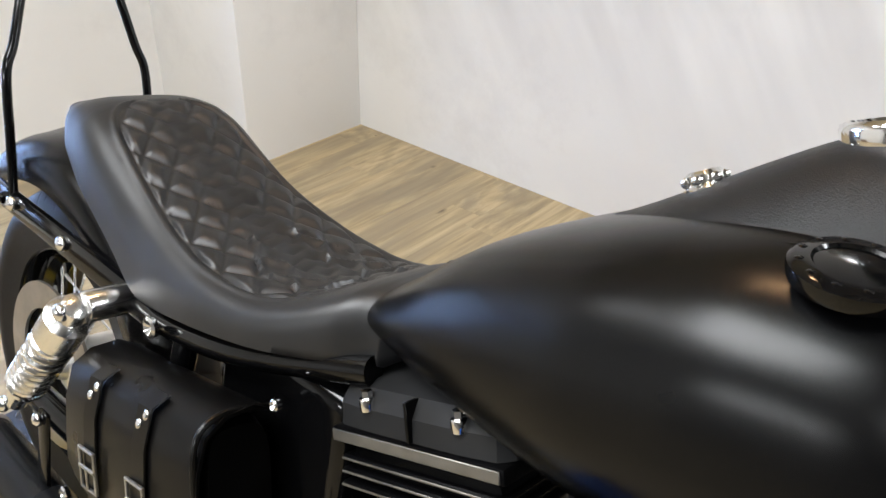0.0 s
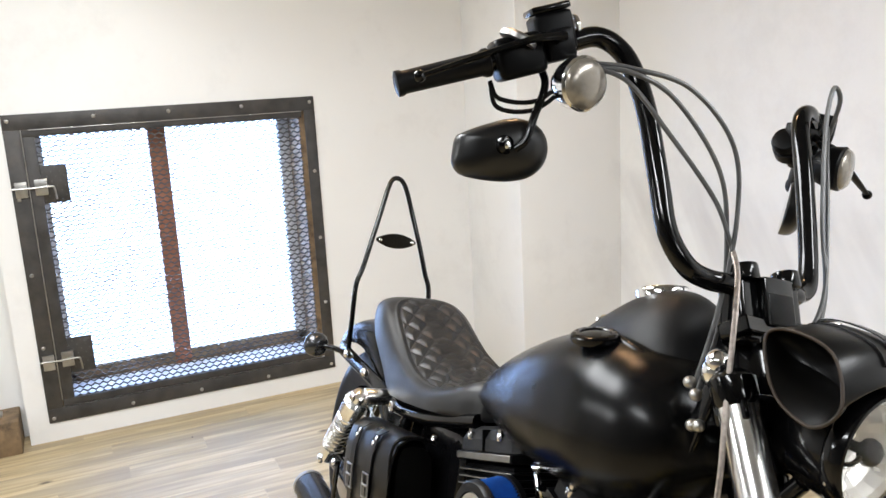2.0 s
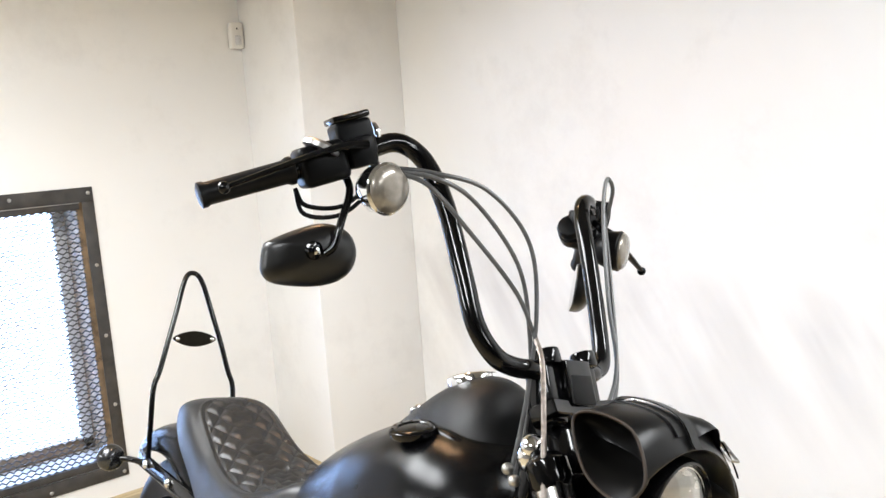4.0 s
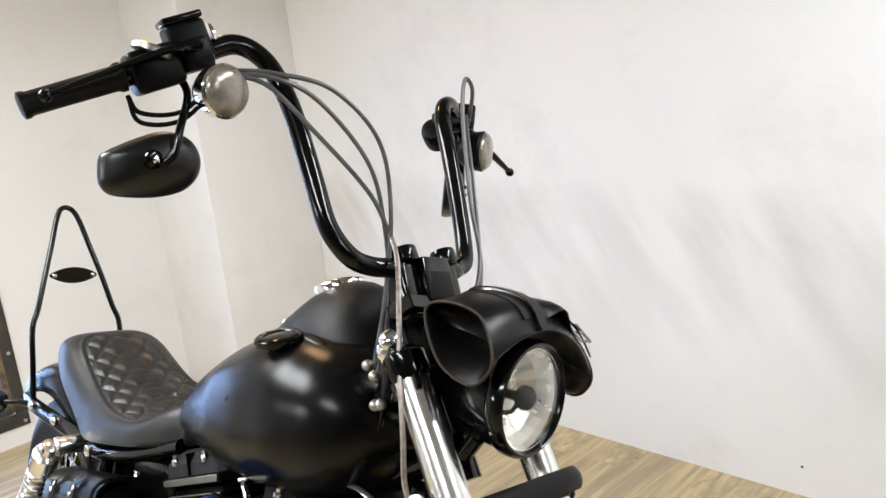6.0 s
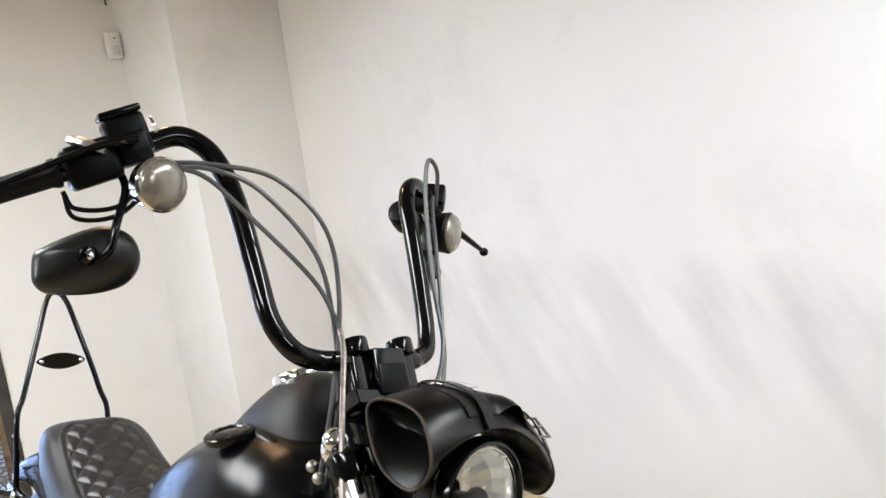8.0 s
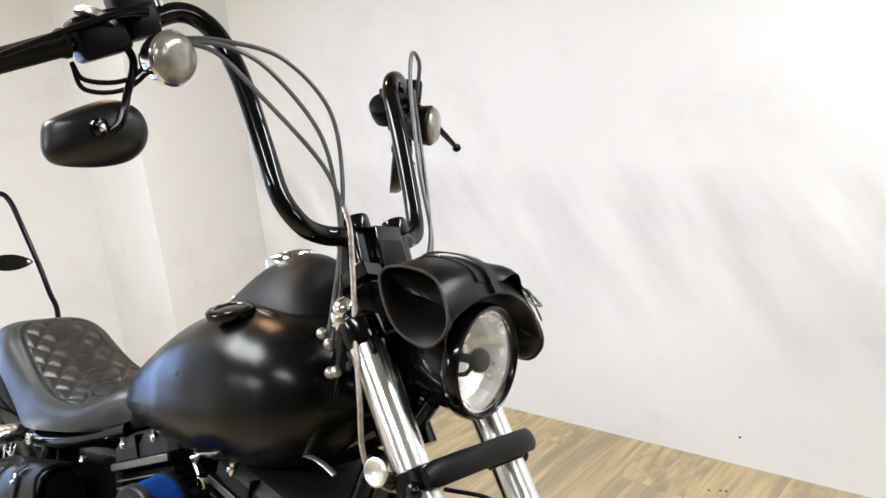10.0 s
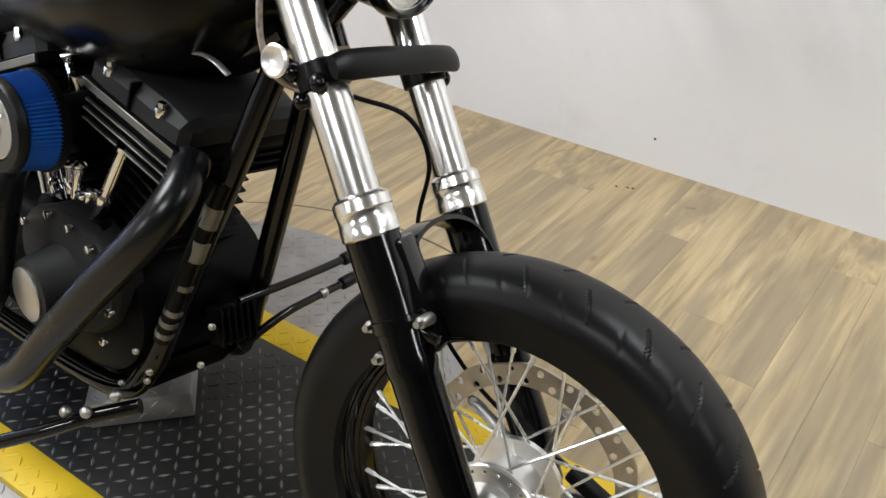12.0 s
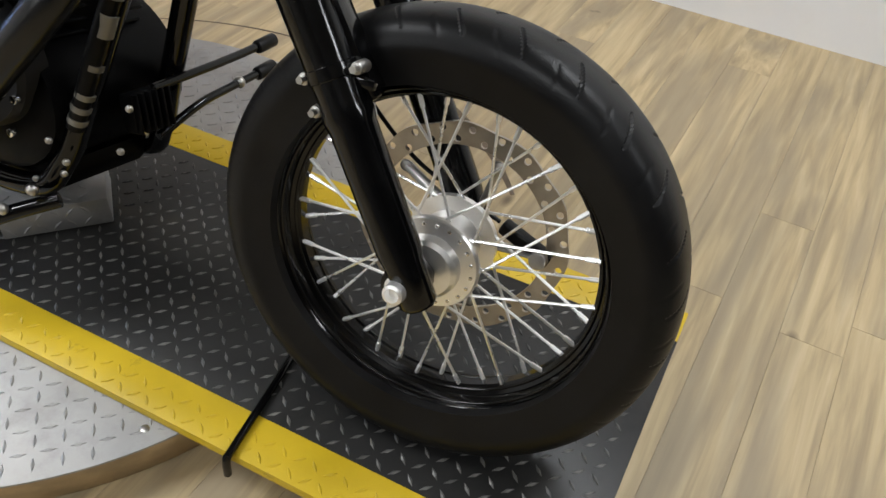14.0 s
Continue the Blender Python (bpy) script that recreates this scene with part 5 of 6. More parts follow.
for s in (-1, 1):
    b = B()
    ball(b, (-1.861, 0.05 * s, 0.932), 0.006, (1, 0, 0), 0.6, 10)
    part("plate_bolt", b, "chrome", sis)

# shocks
for s in (-1, 1):
    p0, p1 = Vector((-1.432, 0.198 * s, 0.606)), Vector((-1.612, 0.198 * s, 0.372))
    d = (p1 - p0).normalized()
    sh = new("shock_absorber")
    sh.parent = bike
    b = B()
    lathe(b, p0, d, [(-0.014, 0.01), (-0.01, 0.018), (0.012, 0.019), (0.016, 0.026), (0.02, 0.031), (0.072, 0.031), (0.076, 0.027)], 28)
    part("top_cover", b, "hardchrome", sh, "chrome upper cover")
    b = B()
    u, v = basis(d)
    L = 0.145
    tube(b, [p0 + d * (0.078 + L * k / 112) + (u * math.cos(2 * math.pi * k / 14) + v * math.sin(2 * math.pi * k / 14)) * 0.026 for k in range(113)], 0.0052, 8, straight=True)
    part("spring", b, "hardchrome", sh, "chrome coil spring")
    b = B()
    cyl(b, p0 + d * 0.07, p0 + d * 0.26, 0.014, seg=16)
    part("damper", b, "hardchrome", sh)
    b = B()
    lathe(b, p0 + d * 0.222, d, [(0, 0.03), (0.006, 0.03), (0.012, 0.022), (0.05, 0.018), (0.066, 0.018), (0.07, 0.012)], 24)
    part("lower_mount", b, "chrome", sh)
    b = B()
    cyl(b, p0 + Vector((0, -0.012 * s, 0)), p0 + Vector((0, -0.085 * s, 0.0)), 0.021, seg=24, bev=0.002)
    part("mount_sleeve", b, "hardchrome", sh)
    for p in (p0, p1):
        b = B()
        ball(b, p + Vector((0.0, 0.017 * s, 0)), 0.0125, (0, s, 0), 0.8, 14)
        part("mount_bolt", b, "chrome", sh)

# frame
def frame_tube(pts, r=0.0165, nm="frame_tube", mat="gloss"):
    b = B()
    tube(b, pts, r, 14, 6)
    return part(nm, b, mat, bike)


for s in (-1, 1):
    frame_tube([(-0.40, 0.03 * s, 0.80), (-0.43, 0.045 * s, 0.70), (-0.475, 0.062 * s, 0.56), (-0.535, 0.082 * s, 0.37), (-0.565, 0.095 * s, 0.285), (-0.63, 0.11 * s, 0.225), (-0.9, 0.12 * s, 0.205), (-1.25, 0.13 * s, 0.205)], 0.018)
    frame_tube([(-1.02, 0.09 * s, 0.70), (-1.2, 0.12 * s, 0.64), (-1.36, 0.122 * s, 0.605), (-1.46, 0.118 * s, 0.60)], 0.0165)
    frame_tube([(-1.25, 0.13 * s, 0.205), (-1.30, 0.13 * s, 0.32), (-1.31, 0.125 * s, 0.5), (-1.30, 0.12 * s, 0.62)], 0.0165)
    frame_tube([(-1.24, 0.12 * s, 0.33), (-1.45, 0.13 * s, 0.33), (-1.74, 0.135 * s, 0.32)], 0.022, "swingarm")
    b = B()
    box(b, -0.014, -0.004, -0.12, 0.014, 0.004, 0.12, 0.004, m=Matrix.Translation((-1.50, 0.205 * s, 0.30)))
    part("pipe_hanger", b, "gloss", bike)
frame_tube([(-0.42, 0, 0.83), (-0.55, 0, 0.76), (-0.8, 0, 0.735), (-1.1, 0, 0.70)], 0.024)
b = B()
cyl(b, fork(0.60, 0, -0.062), fork(0.86, 0, -0.056), 0.03, seg=20)
part("neck", b, "gloss", bike)
b = B()
tube(b, [(-0.50, -0.088, 0.785), (-0.47, -0.092, 0.789), (-0.445, -0.092, 0.785), (-0.428, -0.088, 0.775)], 0.0055, 10, 6, flat=0.45)
part("tank_bracket", b, "alu", bike, "small bright bracket under the tank")
# worn clamps and braided hose on the near down tube
b = B()
tube(b, [(-0.452, -0.066, 0.62), (-0.475, -0.075, 0.55), (-0.50, -0.085, 0.47), (-0.535, -0.096, 0.35)], 0.0135, 12, 6)
hose = part("oil_hose", b, "plastic", bike)
for t in (0.015, 0.075, 0.155, 0.205, 0.228, 0.25):
    b = B()
    p = Vector((-0.458, -0.068, 0.60)) + (Vector((-0.535, -0.096, 0.35)) - Vector((-0.458, -0.068, 0.60))) * t / 0.27
    d = (Vector((-0.535, -0.096, 0.35)) - Vector((-0.458, -0.068, 0.60))).normalized()
    cyl(b, p, p + d * (0.009 if t > 0.1 else 0.034), 0.0148, seg=16)
    part("hose_clamp", b, "finedge", hose, "worn bright hose clamp")
# voltage regulator and oil lines in front of the crankcase
RM = Matrix.Translation((-0.505, 0.01, 0.36)) @ pose(0, 0, 0, 0, -14, 0)
b = B()
box(b, -0.02, -0.034, -0.03, 0.008, 0.034, 0.03, 0.004, m=RM)
reg = part("regulator", b, "engine", bike, "finned black regulator")
for k in range(6):
    b = B()
    box(b, 0.007, -0.033 + k * 0.0124, -0.03, 0.018, -0.029 + k * 0.0124, 0.03, 0.001, m=RM)
    part("fin", b, "engine", reg)
for p in ((-0.455, -0.07, 0.40), (-0.47, -0.075, 0.33), (-0.53, -0.12, 0.305), (-0.55, -0.11, 0.275), (-0.60, -0.12, 0.25), (-0.55, -0.13, 0.335)):
    b = B()
    ball(b, p, 0.0058, (0.6, -0.8, 0), 0.7, 12)
    part("bolt", b, "steel", bike)
for pts, nut in (([(-0.505, 0.02, 0.392), (-0.498, 0.09, 0.400), (-0.494, 0.17, 0.408), (-0.490, 0.262, 0.420)], None), ([(-0.495, 0.02, 0.315), (-0.489, 0.10, 0.350), (-0.488, 0.17, 0.362), (-0.487, 0.262, 0.374)], (-0.488, 0.19, 0.365))):
    b = B()
    tube(b, pts, 0.0072, 10, 5)
    rod = part("shift_rod", b, "gloss", bike)
    b = B()
    cyl(b, Vector(pts[-1]) - Vector((0, 0.03, 0.004)), Vector(pts[-1]) + Vector((0, 0.012, 0.002)), 0.0115, seg=14, bev=0.002)
    part("rod_end", b, "rubber", rod)
    if nut:
        b = B()
        ball(b, nut, 0.0105, (0, 1, 0), 0.9, 12)
        part("rod_nut", b, "steel", rod)
b = B()
tube(b, [(-0.55, -0.12, 0.235), (-0.60, -0.17, 0.21), (-0.66, -0.215, 0.17), (-0.74, -0.26, 0.12)], 0.012, 10, 5)
part("brake_pedal", b, "gloss", bike)
for p in ((-0.60, -0.18, 0.222), (-0.64, -0.19, 0.205), (-0.57, -0.15, 0.255)):
    b = B()
    ball(b, p, 0.010, (0, -1, 0), 0.9, 12)
    part("pedal_bolt", b, "steel", bike)

# engine
b = B()
rows = []
for y, f in ((-0.125, 0.84), (-0.115, 0.97), (-0.09, 1.0), (0.09, 1.0), (0.13, 0.95), (0.14, 0.8)):
    rows.append([(-0.72 + 0.165 * f * math.cos(a) * (1.05 if math.cos(a) > 0 else 1.0), y, 0.362 + 0.128 * f * math.sin(a)) for a in (2 * math.pi * k / 40 for k in range(40))])
rings(b, rows)
part("crankcase", b, "engine", bike, "black crankcase")
b = B()
box(b, -1.28, -0.11, 0.22, -0.86, 0.12, 0.44, 0.03, 3)
part("gearbox", b, "engine", bike, "black gearbox housing")
b = B()
box(b, -1.26, -0.105, 0.44, -1.03, 0.105, 0.66, 0.02, 3)
part("oil_tank", b, "gloss", bike, "gloss black oil tank")
b = B()
box(b, -0.98, -0.09, 0.208, -0.60, 0.10, 0.262, 0.02, 2)
part("oil_pan", b, "engine", bike)


def cylinder_bank(base, top, tilt, nm):
    base, top = Vector(base), Vector(top)
    d = (top - base).normalized()
    eng = new(nm)
    eng.parent = bike
    L = (top - base).length
    for k in range(9):
        b = B()
        c = base + d * (0.02 + k * (L - 0.05) / 9)
        m = Matrix.Translation(c) @ pose(0, 0, 0, 0, tilt, 0)
        box(b, -0.074 + 0.001 * k, -0.084, -0.003, 0.062 - 0.001 * k, 0.084, 0.003, 0.0025, 1, m=m)
        part("fin", b, "engine", eng)
    b = B()
    cyl(b, base, top, 0.062, seg=32)
    part("barrel", b, "engine", eng)
    m = Matrix.Translation(top) @ pose(0, 0, 0, 0, tilt * (0.62 if tilt > 0 else 0.92), 0)
    b = B()
    box(b, -0.098, -0.105, -0.052, 0.098, 0.105, -0.004, 0.008, 2, m=m)
    part("cylinder_head", b, "engine", eng)
    for k in range(3):
        b = B()
        box(b, -0.106, -0.116 + 0.002 * k, -0.046 + 0.0135 * k, 0.106, 0.116 - 0.002 * k, -0.0405 + 0.0135 * k, 0.002, 1, m=m)
        f = part("head_fin", b, "engine", eng)
        b = B()
        box(b, -0.1035, -0.1185 + 0.002 * k, -0.0446 + 0.0135 * k, 0.1035, -0.1172 + 0.002 * k, -0.0419 + 0.0135 * k, 0.0005, 1, m=m)
        part("fin_edge", b, "finedge", f, "bright machined fin edge")
    b = B()
    box(b, -0.112, -0.117, 0.001, 0.112, 0.117, 0.0185, 0.004, 2, m=m)
    base_ = part("rocker_base", b, "engine", eng, "black lower rocker housing")
    b = B()
    box(b, -0.108, -0.1195, 0.004, 0.108, -0.1175, 0.0165, 0.0008, 1, m=m)
    part("machined_face", b, "finedge", base_, "bare machined face")
    b = B()
    rows = []
    for x, z0, f in ((-0.112, 0.05, 0.86), (-0.10, 0.062, 0.97), (-0.06, 0.066, 1.0), (0.06, 0.066, 1.0), (0.10, 0.058, 0.97), (0.112, 0.046, 0.86)):
        rows.append([m @ Vector((x, y * f, z)) for y, z in ((-0.114, 0.0195), (-0.112, 0.042), (-0.10, z0 - 0.006), (-0.085, z0), (0.085, z0), (0.10, z0 - 0.006), (0.112, 0.042), (0.114, 0.0195))])
    rings(b, rows)
    part("rocker_cover", b, "cover", eng, "black rocker cover", 25)
    for x in (-0.06, 0.06):
        b = B()
        cyl(b, m @ Vector((x, -0.110, 0.040)), m @ Vector((x, -0.110, 0.054)), 0.0085, seg=14, bev=0.002)
        cyl(b, m @ Vector((x, -0.110, 0.053)), m @ Vector((x, -0.110, 0.061)), 0.006, seg=6)
        part("cover_bolt", b, "chrome", eng)
    b = B()
    box(b, -0.002, -0.1185, 0.02, 0.002, -0.10, 0.06, 0.0005, 1, m=m)
    part("cover_seam", b, "plastic", eng)
    return eng


cylinder_bank((-0.665, 0.0, 0.44), (-0.600, 0.0, 0.668), 20, "front_cylinder")
cylinder_bank((-0.79, 0.0, 0.44), (-0.930, 0.0, 0.655), -22, "rear_cylinder")
# push-rod tubes
for p0, p1 in (((-0.690, -0.118, 0.462), (-0.612, -0.108, 0.63)), ((-0.77, -0.115, 0.475), (-0.84, -0.108, 0.62)), ((-0.80, -0.115, 0.475), (-0.87, -0.108, 0.62))):
    b = B()
    d = Vector(p1) - Vector(p0)
    lathe(b, p0, d, [(0, 0.017), (0.012, 0.018), (0.016, 0.012), (0.07, 0.0115), (0.075, 0.014), (0.088, 0.014), (0.092, 0.0095), (d.length - 0.012, 0.0095), (d.length - 0.008, 0.013), (d.length, 0.013)], 18)
    part("pushrod_tube", b, "chrome", bike, "chrome push-rod tube")
# gear cover with round cap
b = B()
rows = []
for y, f in ((-0.10, 1.0), (-0.138, 1.0), (-0.147, 0.94), (-0.15, 0.6)):
    rows.append([(-0.70 + (0.125 * math.cos(a) * (1 if math.cos(a) > 0 else 1.15)) * f, y, 0.42 + (0.085 * math.sin(a) * (1.0 if math.sin(a) > 0 else 1.25)) * f) for a in (2 * math.pi * k / 36 for k in range(36))])
rings(b, rows)
gc = part("gear_cover", b, "cover", bike, "black gear cover")
b = B()
lathe(b, (-0.715, -0.135, 0.382), (-0.05, -1, -0.05), [(0, 0.072), (0.012, 0.068), (0.03, 0.06), (0.055, 0.055), (0.064, 0.052), (0.066, 0.044)], 36)
part("timer_housing", b, "cover", gc)
b = B()
lathe(b, (-0.7185, -0.200, 0.3785), (-0.05, -1, -0.05), [(0, 0.0425), (0.004, 0.0425), (0.006, 0.038), (0.0055, 0.001)], 36)
part("round_cap", b, "brushed", gc, "round brushed aluminium cap")
for p in ((-0.60, -0.148, 0.44), (-0.63, -0.15, 0.475), (-0.68, -0.152, 0.49), (-0.585, -0.145, 0.39), (-0.60, -0.145, 0.335), (-0.82, -0.146, 0.45), (-0.74, -0.15, 0.49)):
    b = B()
    cyl(b, p, Vector(p) + Vector((0, -0.010, 0)), 0.0065, seg=12, bev=0.001)
    part("cover_screw", b, "chrome", gc)
b = B()
cyl(b, (-0.665, -0.10, 0.47), (-0.66, -0.135, 0.475), 0.03, seg=20, bev=0.004)
part("lifter_block", b, "engine", bike)
b = B()
cyl(b, (-0.785, -0.10, 0.47), (-0.785, -0.135, 0.475), 0.03, seg=20, bev=0.004)
part("lifter_block", b, "engine", bike)
for p, q in (((-0.735, -0.12, 0.52), (-0.735, -0.12, 0.565)), ((-0.76, -0.125, 0.515), (-0.775, -0.125, 0.525)), ((-0.715, -0.125, 0.52), (-0.702, -0.125, 0.575)), ((-0.75, -0.12, 0.535), (-0.69, -0.125, 0.53)), ((-0.672, -0.13, 0.53), (-0.664, -0.13, 0.545))):
    b = B()
    cyl(b, p, q, 0.0075, seg=12, bev=0.001)
    ball(b, q, 0.010, (0, 0, 1), 0.8, 12)
    part("oil_fitting", b, "chrome", bike, "bright oil line fitting")
b = B()
for p, q, r in (((-0.70, -0.06, 0.735), (-0.735, -0.105, 0.735), 0.010), ((-0.735, -0.105, 0.735), (-0.745, -0.125, 0.722), 0.006), ((-0.70, -0.13, 0.69), (-0.75, -0.115, 0.722), 0.0055), ((-0.70, -0.13, 0.69), (-0.695, -0.135, 0.712), 0.0085)):
    cyl(b, p, q, r, seg=12, bev=0.001)
part("throttle_linkage", b, "chrome", bike, "chrome throttle linkage")

# air cleaner
AC, AD = Vector((-0.736, -0.165, 0.638)), Vector((0.04, -1, 0.0)).normalized()
ac = new("air_cleaner")
ac.parent = bike
b = B()
u, v = basis(AD)
rows = []
for h, q in ((0.006, 0.069), (0.052, 0.063)):
    row = []
    for k in range(144):
        a = 2 * math.pi * k / 144
        r = q + (0.0022 if k % 2 else -0.0034)
        row.append(AC + AD * h + (u * math.cos(a) + v * math.sin(a)) * r)
    rows.append(row)
rings(b, rows)
part("filter_element", b, "blue", ac, "pleated blue cotton filter", 10)
b = B()
lathe(b, AC + AD * 0.05, AD, [(0, 0.065), (0.004, 0.068), (0.012, 0.067), (0.016, 0.063), (0.017, 0.049), (0.013, 0.048), (0.013, 0.001)], 56)
part("end_cap", b, "rubber", ac, "black rubber end cap")
b = B()
lathe(b, AC + AD * 0.0635, AD, [(0, 0.0475), (0.003, 0.046), (0.003, 0.022), (0.006, 0.019), (0.006, 0.001)], 48)
cp = part("cover_plate", b, "brushed", ac, "brushed aluminium cover plate")
for a, r in ((0, 0.0), (100, 0.034), (220, 0.034), (340, 0.034)):
    b = B()
    bolt(b, AC + AD * 0.068 + (u * math.cos(radians(a)) + v * math.sin(radians(a))) * r, AD, 0.0085 if r == 0 else 0.005, 0.008)
    part("cover_bolt", b, "chrome", cp)
b = B()
lathe(b, AC + AD * -0.004, AD, [(0, 0.05), (0, 0.074), (0.010, 0.074), (0.012, 0.067)], 56)
cyl(b, AC + Vector((0, 0.0, 0)), AC + Vector((0, 0.10, 0.01)), 0.03, seg=24)
part("backing_plate", b, "plastic", ac)

# exhaust
for pts, r in (
    ([(-0.49, -0.09, 0.645), (-0.462, -0.13, 0.615), (-0.475, -0.165, 0.56), (-0.56, -0.19, 0.45), (-0.66, -0.205, 0.325), (-0.725, -0.212, 0.245), (-0.79, -0.214, 0.205), (-0.90, -0.213, 0.185), (-1.10, -0.21, 0.178)], 0.0265),
    ([(-0.86, -0.08, 0.61), (-0.80, -0.14, 0.60), (-0.785, -0.188, 0.55), (-0.788, -0.205, 0.46), (-0.80, -0.21, 0.38), (-0.835, -0.212, 0.315), (-0.90, -0.21, 0.28), (-1.0, -0.208, 0.268), (-1.12, -0.205, 0.264)], 0.0265),
):
    b = B()
    tube(b, pts, r, 20, 8)
    part("exhaust_pipe", b, "pipe", bike, "black ceramic-coated exhaust pipe")
for z in (0.178, 0.264):
    b = B()
    lathe(b, (-1.08, -0.208, z), (-1, 0.0, -0.012), [(0, 0.028), (0.03, 0.038), (0.06, 0.042), (0.58, 0.042), (0.625, 0.039), (0.632, 0.030), (0.60, 0.027), (0.55, 0.027)], 36, False)
    mf = part("muffler", b, "pipe", bike, "black muffler")
    b = B()
    lathe(b, (-1.69, -0.208, z - 0.007), (-1, 0, -0.012), [(0, 0.041), (0.012, 0.043), (0.022, 0.038), (0.018, 0.028)], 32, False)
    part("muffler_tip", b, "steel", mf)
for p in ((-1.50, -0.214, 0.41), (-1.50, -0.216, 0.20), (-1.30, -0.24, 0.33)):
    b = B()
    ball(b, p, 0.010, (0, -1, 0), 0.8, 12)
    part("hanger_bolt", b, "chrome", bike)

for p, r in (((-1.45, -0.196, 0.312), 0.011), ((-1.08, -0.195, 0.42), 0.008), ((-1.02, -0.19, 0.462), 0.009), ((-0.95, -0.185, 0.47), 0.008), ((-1.33, -0.15, 0.618), 0.014), ((-1.10, -0.14, 0.634), 0.007)):
    b = B()
    lathe(b, p, (0, -1, 0), [(0, r), (0.006, r), (0.008, r * 0.7), (0.006, r * 0.45), (0.003, 0.001)], 16)
    part("frame_bolt", b, "chrome", bike, "bright frame bolt")

# front brake caliper
b = B()
box(b, -0.055, -0.010, -0.010, 0.025, 0.012, 0.010, 0.005, 3, m=Matrix.Translation(AX + Vector((0.105, 0.080, 0.010))) @ pose(0, 0, 0, 0, 20, 0))
cal = front("brake_caliper", b, "plastic", "black brake caliper")
b = B()
cyl(b, AX + Vector((0.118, 0.045, 0.012)), AX + Vector((0.118, 0.06, 0.012)), 0.012, seg=18, bev=0.002)
part("caliper_bolt", b, "steel", cal, xf=STEER)

# ---- leather saddlebag hung on the frame ----
bag = thing("saddlebag", BIKE @ pose(-1.238, -0.168, 0.476, 0, -12, 0) @ Matrix.Diagonal((0.82, 0.74, 0.97, 1.0)), "black leather saddlebag with two buckled straps hung on the motorcycle", "saddlebag")


def bag_shell(bm, x0, x1, w, zt, zb, bulge):
    rows = []
    for k in range(13):
        t = k / 12
        x = x0 + (x1 - x0) * t
        e = 1 - 0.10 * abs(2 * t - 1) ** 6
        row = []
        for j in range(28):
            a = 2 * math.pi * j / 28
            c, s = math.cos(a), math.sin(a)
            y = w * e * abs(c) ** 0.45 * (1 if c > 0 else -1)
            z = (zt + zb) / 2 + (zt - zb) / 2 * e * abs(s) ** 0.4 * (1 if s > 0 else -1)
            y -= bulge * (1 - (2 * t - 1) ** 2) * (0.5 - 0.5 * c)
            row.append((x, y, z + 0.004 * math.sin(9 * t + 2 * c)))
        rows.append(row)
    return rings(bm, rows)


b = B()
bag_shell(b, -0.165, 0.165, 0.06, 0.115, -0.15, 0.014)
part("body", b, "leather", bag, "soft black leather body", 55)
b = B()
rows = []
for k in range(15):
    t = k / 14
    x = -0.176 + 0.352 * t
    row = []
    prof = [(0.055, 0.112), (0.02, 0.126), (-0.03, 0.124), (-0.063, 0.108), (-0.078, 0.07), (-0.0835, 0.02), (-0.085, -0.015 - 0.035 * math.sin(math.pi * t) ** 0.5)]
    row = [(x, y - 0.010 * (1 - (2 * t - 1) ** 2) * (0.4 if y > -0.05 else 1), z) for y, z in prof]
    row += [(x, y + 0.004 - 0.010 * (1 - (2 * t - 1) ** 2) * (0.4 if y > -0.05 else 1), z - 0.004) for y, z in prof[::-1]]
    rows.append(row)
rings(b, rows)
flap = part("flap", b, "leather", bag, "black leather flap", 55)
b = B()
tube(b, [(0.170, 0.05, 0.116), (0.170, -0.03, 0.125), (0.170, -0.075, 0.10), (0.170, -0.078, 0.0), (0.170, -0.07, -0.13), (0.170, 0.03, -0.148)], 0.0045, 8, 6)
part("piping", b, "leather", bag)
for x in (-0.075, 0.058):
    b = B()
    rows = []
    for y, z in ((-0.045, 0.126), (-0.074, 0.116), (-0.091, 0.07), (-0.0965, 0.01), (-0.096, -0.05), (-0.09, -0.115)):
        rows.append([(x - 0.017, y, z), (x + 0.017, y, z), (x + 0.016, y - 0.0025, z + 0.001), (x - 0.016, y - 0.0025, z + 0.001)])
    rings(b, rows)
    stp = part("strap", b, "leather", bag, "black leather strap")
    b = B()
    tube(b, [(x - 0.021, -0.102, 0.030), (x + 0.021, -0.102, 0.030), (x + 0.021, -0.102, -0.022), (x - 0.021, -0.102, -0.022)], 0.0034, 8, closed=True, straight=True)
    cyl(b, (x - 0.022, -0.104, 0.006), (x + 0.022, -0.104, 0.006), 0.0026, seg=8)
    cyl(b, (x, -0.105, 0.006), (x, -0.105, -0.022), 0.0024, seg=8)
    part("buckle", b, "steel", stp, "bright steel buckle")
    for q in (-0.006, 0.008):
        b = B()
        ball(b, (x + q, -0.083 + q * 0.3, 0.102 + q * 0.9), 0.0065, (0, -0.8, 0.5), 0.5, 12)
        part("rivet", b, "chrome", stp)

# ---- leather tool pouch strapped over the headlamp ----
pouch = thing("fork_pouch", BIKE @ STEER, "black leather tool pouch with brown edges strapped over the headlamp", "pouch")


def pouch_center(t):
    return Vector((-0.295 + 0.010 * (1 - t * t), 0.003 + 0.121 * t, 1.053 - 0.0175 * t - 0.0405 * t * t))


POUCH = [(0.058, -0.008), (0.030, 0.036), (-0.027, 0.046), (-0.057, 0.032), (-0.040, -0.008), (-0.012, -0.036), (0.030, -0.048), (0.053, -0.034)]


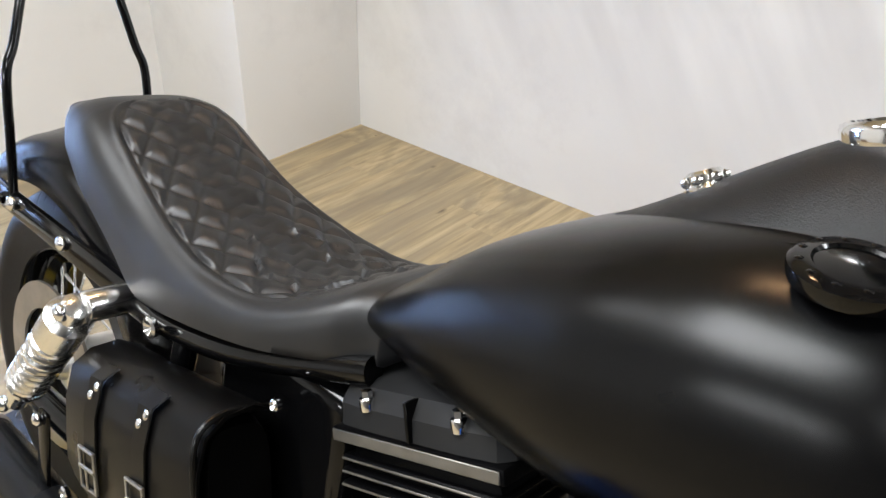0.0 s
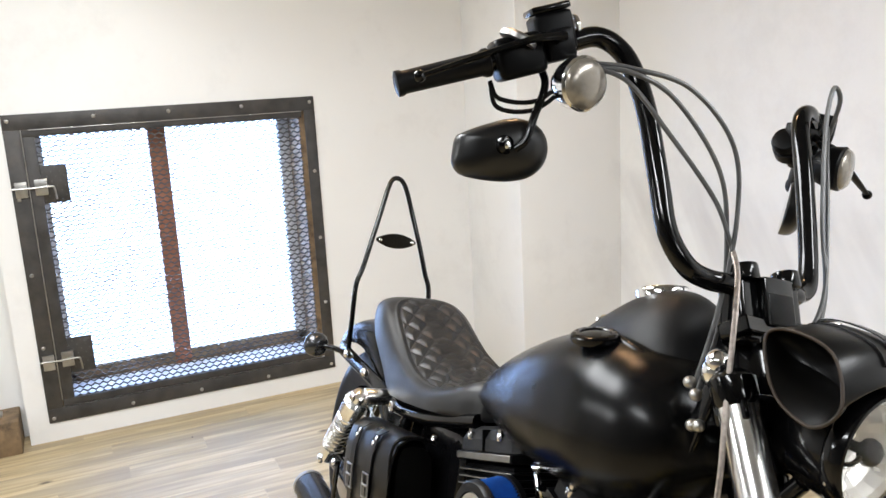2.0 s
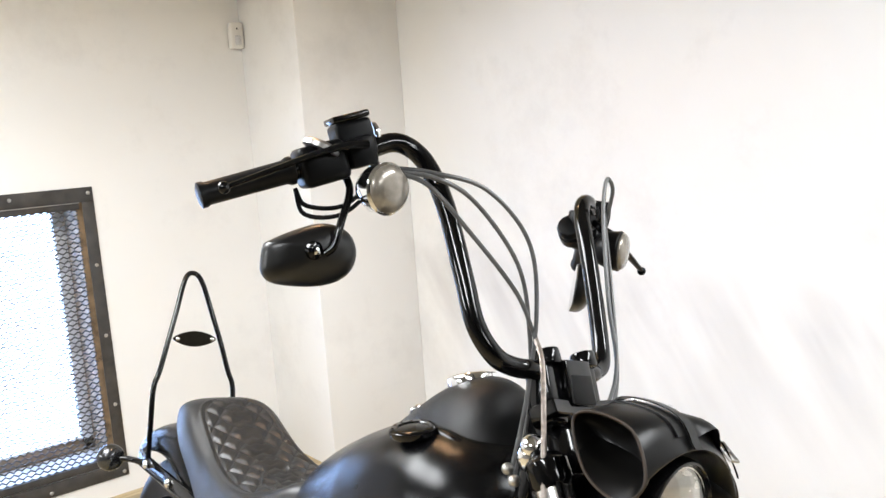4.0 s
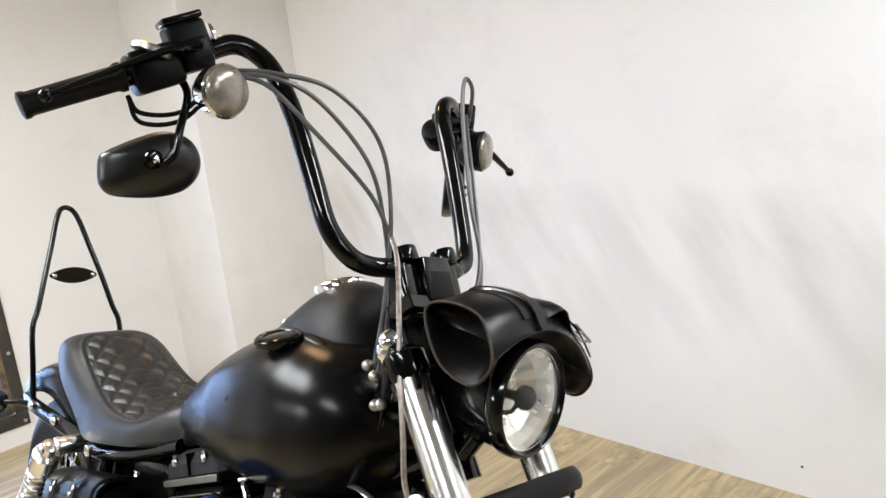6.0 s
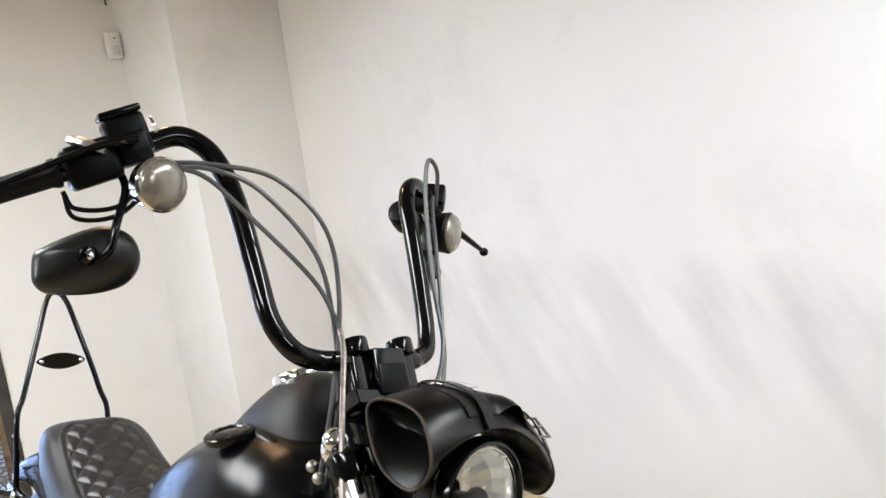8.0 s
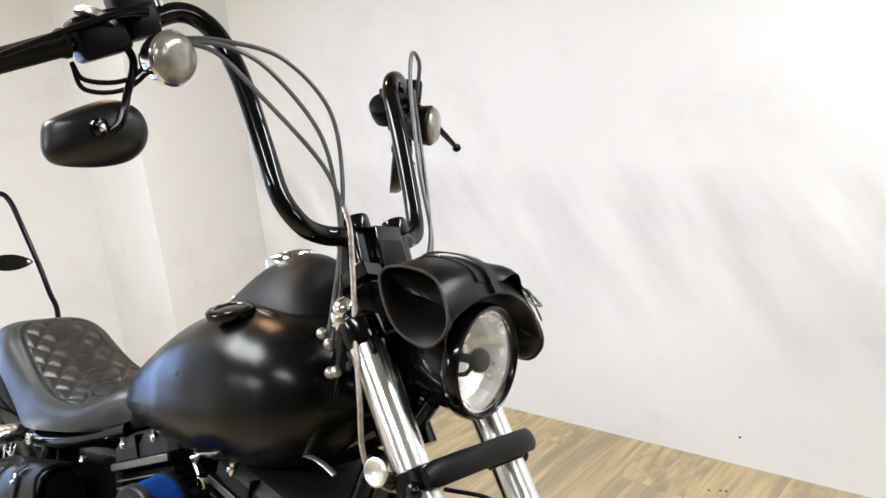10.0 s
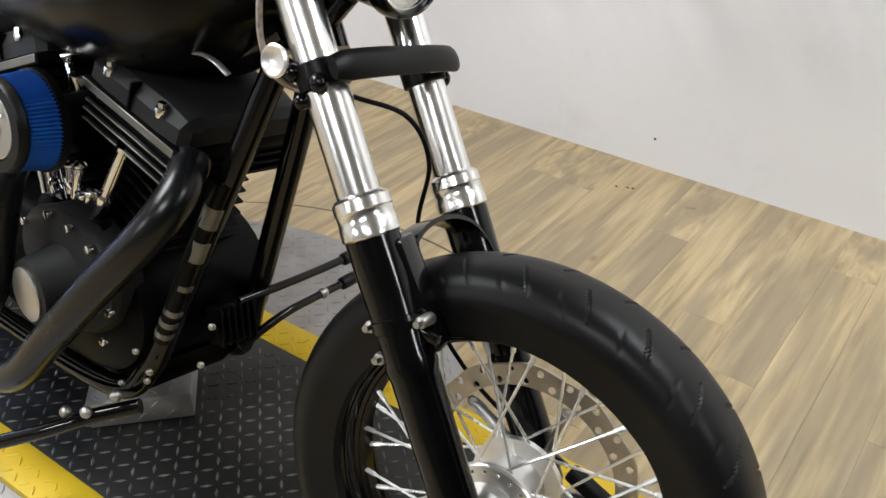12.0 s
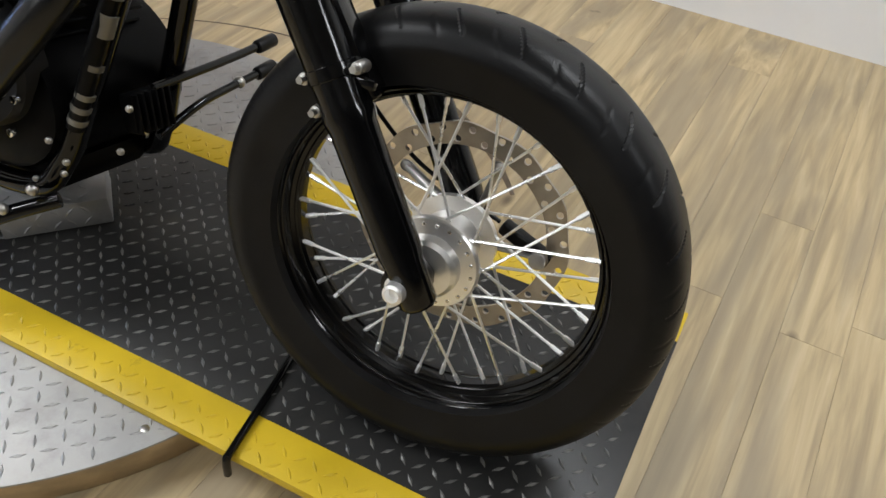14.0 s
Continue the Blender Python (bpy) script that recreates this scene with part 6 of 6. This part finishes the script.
def pouch_ring(t, f=1.0):
    """Teardrop section at the ends, flattened where it lies over the lamp."""
    c = pouch_center(t)
    mid = max(0.0, 1 - t * t)
    row = []
    for p in smooth_path([(x, 0, z) for x, z in POUCH], 4, True):
        z = p.z * (1 - 0.84 * mid ** 0.7) if p.z < 0 else p.z * (1 - 0.2 * max(0, t) - 0.22 * mid)
        row.append(c + Vector((p.x * f, -0.10 * t * p.z, z * f)))
    return row


b = B()
rings(b, [pouch_ring(-1 + 2 * k / 32, 1.0) for k in range(33)], False)
part("body", b, "leather", pouch, "smooth black leather body", 50)
for s in (-1, 1):
    b = B()
    tube(b, pouch_ring(s * 1.0, 1.01)[::2], 0.0022, 8, 3, closed=True)
    part("edge_binding", b, "brownleather", pouch, "brown leather edge binding")
    b = B()
    rim_ = pouch_ring(s * 1.0, 1.0)
    rings(b, [rim_] + [[p + (pouch_center(s) - p) * q - Vector((0, d * s, 0)) for p in rim_] for q, d in ((k / 10, 0.046 * math.sqrt(1 - (1 - k / 10) ** 2)) for k in (0.3, 1, 2, 3, 4.5, 6, 8, 9.9))], False)
    part("end_panel", b, "leather", pouch, "dished black leather end panel", 60)
b = B()
rows = []
for k in range(41):
    t = -0.50 + 1.42 * k / 40
    c = pouch_center(t)
    ri = pouch_ring(t, 1.05)
    row = []
    for n_, j in enumerate(range(2, 14)):
        front_edge = max(0.0, 1 - n_ / 4)
        lift = 0.013 * front_edge * math.exp(-((t - 0.18) / 0.20) ** 2) + 0.004 * front_edge * math.sin(7 * t)
        row.append(ri[j] + Vector((0.4 * lift, 0, max(0.0, lift))))
    rows.append(row + [p + (c - p) * 0.07 for p in row[::-1]])
rings(b, rows)
part("flap", b, "leather", pouch, "black leather flap with a lifted wavy edge", 50)
for t in (-0.27, 0.74):
    b = B()
    rows = []
    for j in range(-1, 15):
        a0, a1 = pouch_ring(t - 0.065, 1.11)[j], pouch_ring(t + 0.065, 1.11)[j]
        b0, b1 = pouch_ring(t - 0.065, 1.06)[j], pouch_ring(t + 0.065, 1.06)[j]
        up = Vector((0, 0, 0.003 + 0.006 * max(0, t)))
        rows.append([a0 + up, a1 + up, b1 + up, b0 + up])
    rings(b, rows)
    stp = part("strap", b, "leather", pouch, "black leather strap", 50)
    if t > 0:
        b = B()
        m0 = pouch_ring(t, 1.16)[3]
        tube(b, [m0 + Vector((-0.012, -0.012, 0.012)), m0 + Vector((-0.012, 0.012, 0.010)), m0 + Vector((0.014, 0.012, -0.010)), m0 + Vector((0.014, -0.012, -0.008))], 0.0022, 8, closed=True, straight=True)
        cyl(b, m0 + Vector((0.0, -0.013, 0.002)), m0 + Vector((0.0, 0.013, 0.001)), 0.002, seg=8)
        part("buckle", b, "steel", stp, "steel buckle")
b = B()
box(b, -0.02, -0.012, 0, 0.02, 0.03, 0.004, 0.0015, m=Matrix.Translation((-0.318, 0.0, 1.0885)))
part("roller_buckle", b, "chrome", pouch, "flat chrome buckle on top")

# ---- floor planks ----
PW, PLN = 0.118, 1.22
me = bpy.data.meshes.new("plank")
bm = B()
box(bm, -PW / 2 + 0.0002, -PLN / 2 + 0.0002, -0.012, PW / 2 - 0.0002, PLN / 2 - 0.0002, 0, 0.0004, 1)
bm.to_mesh(me)
bm.free()
me.materials.append(M["plank"])
rng = random.Random(5)
far_v, far_f = [], []
x = -4.1
while x < 8.8:
    y = 2.45 - rng.random() * PLN
    while y > -9.0:
        # the last plank of a row is cut off under the north wall
        y0, y1 = y - PLN / 2, min(y + PLN / 2, YW + 0.03)
        if y1 - y0 < 0.02:
            y -= PLN
            continue
        if -3.6 < x < 2.2 and y > -2.6:
            p = new("plank", me)
            p.parent, p.location, p.scale = floor, (x, (y0 + y1) / 2, 0), (1, (y1 - y0) / PLN, 1)
        else:
            k, hx = len(far_v), PW / 2 - 0.0006
            far_v += [(x + u * hx, v, z) for z in (0, -0.011) for u, v in ((-1, y0 + 0.0006), (1, y0 + 0.0006), (1, y1 - 0.0006), (-1, y1 - 0.0006))]
            far_f += [(k, k + 1, k + 2, k + 3), (k, k + 4, k + 5, k + 1), (k + 1, k + 5, k + 6, k + 2), (k + 2, k + 6, k + 7, k + 3), (k + 3, k + 7, k + 4, k)]
        y -= PLN
    x += PW
fm = bpy.data.meshes.new("far_planks")
fm.from_pydata(far_v, [], far_f)
fm.materials.append(M["plank"])
fp = new("far_planks", fm)
fp.parent = floor
tagged(fp, "wood-look vinyl planks further off", kind="stuff")
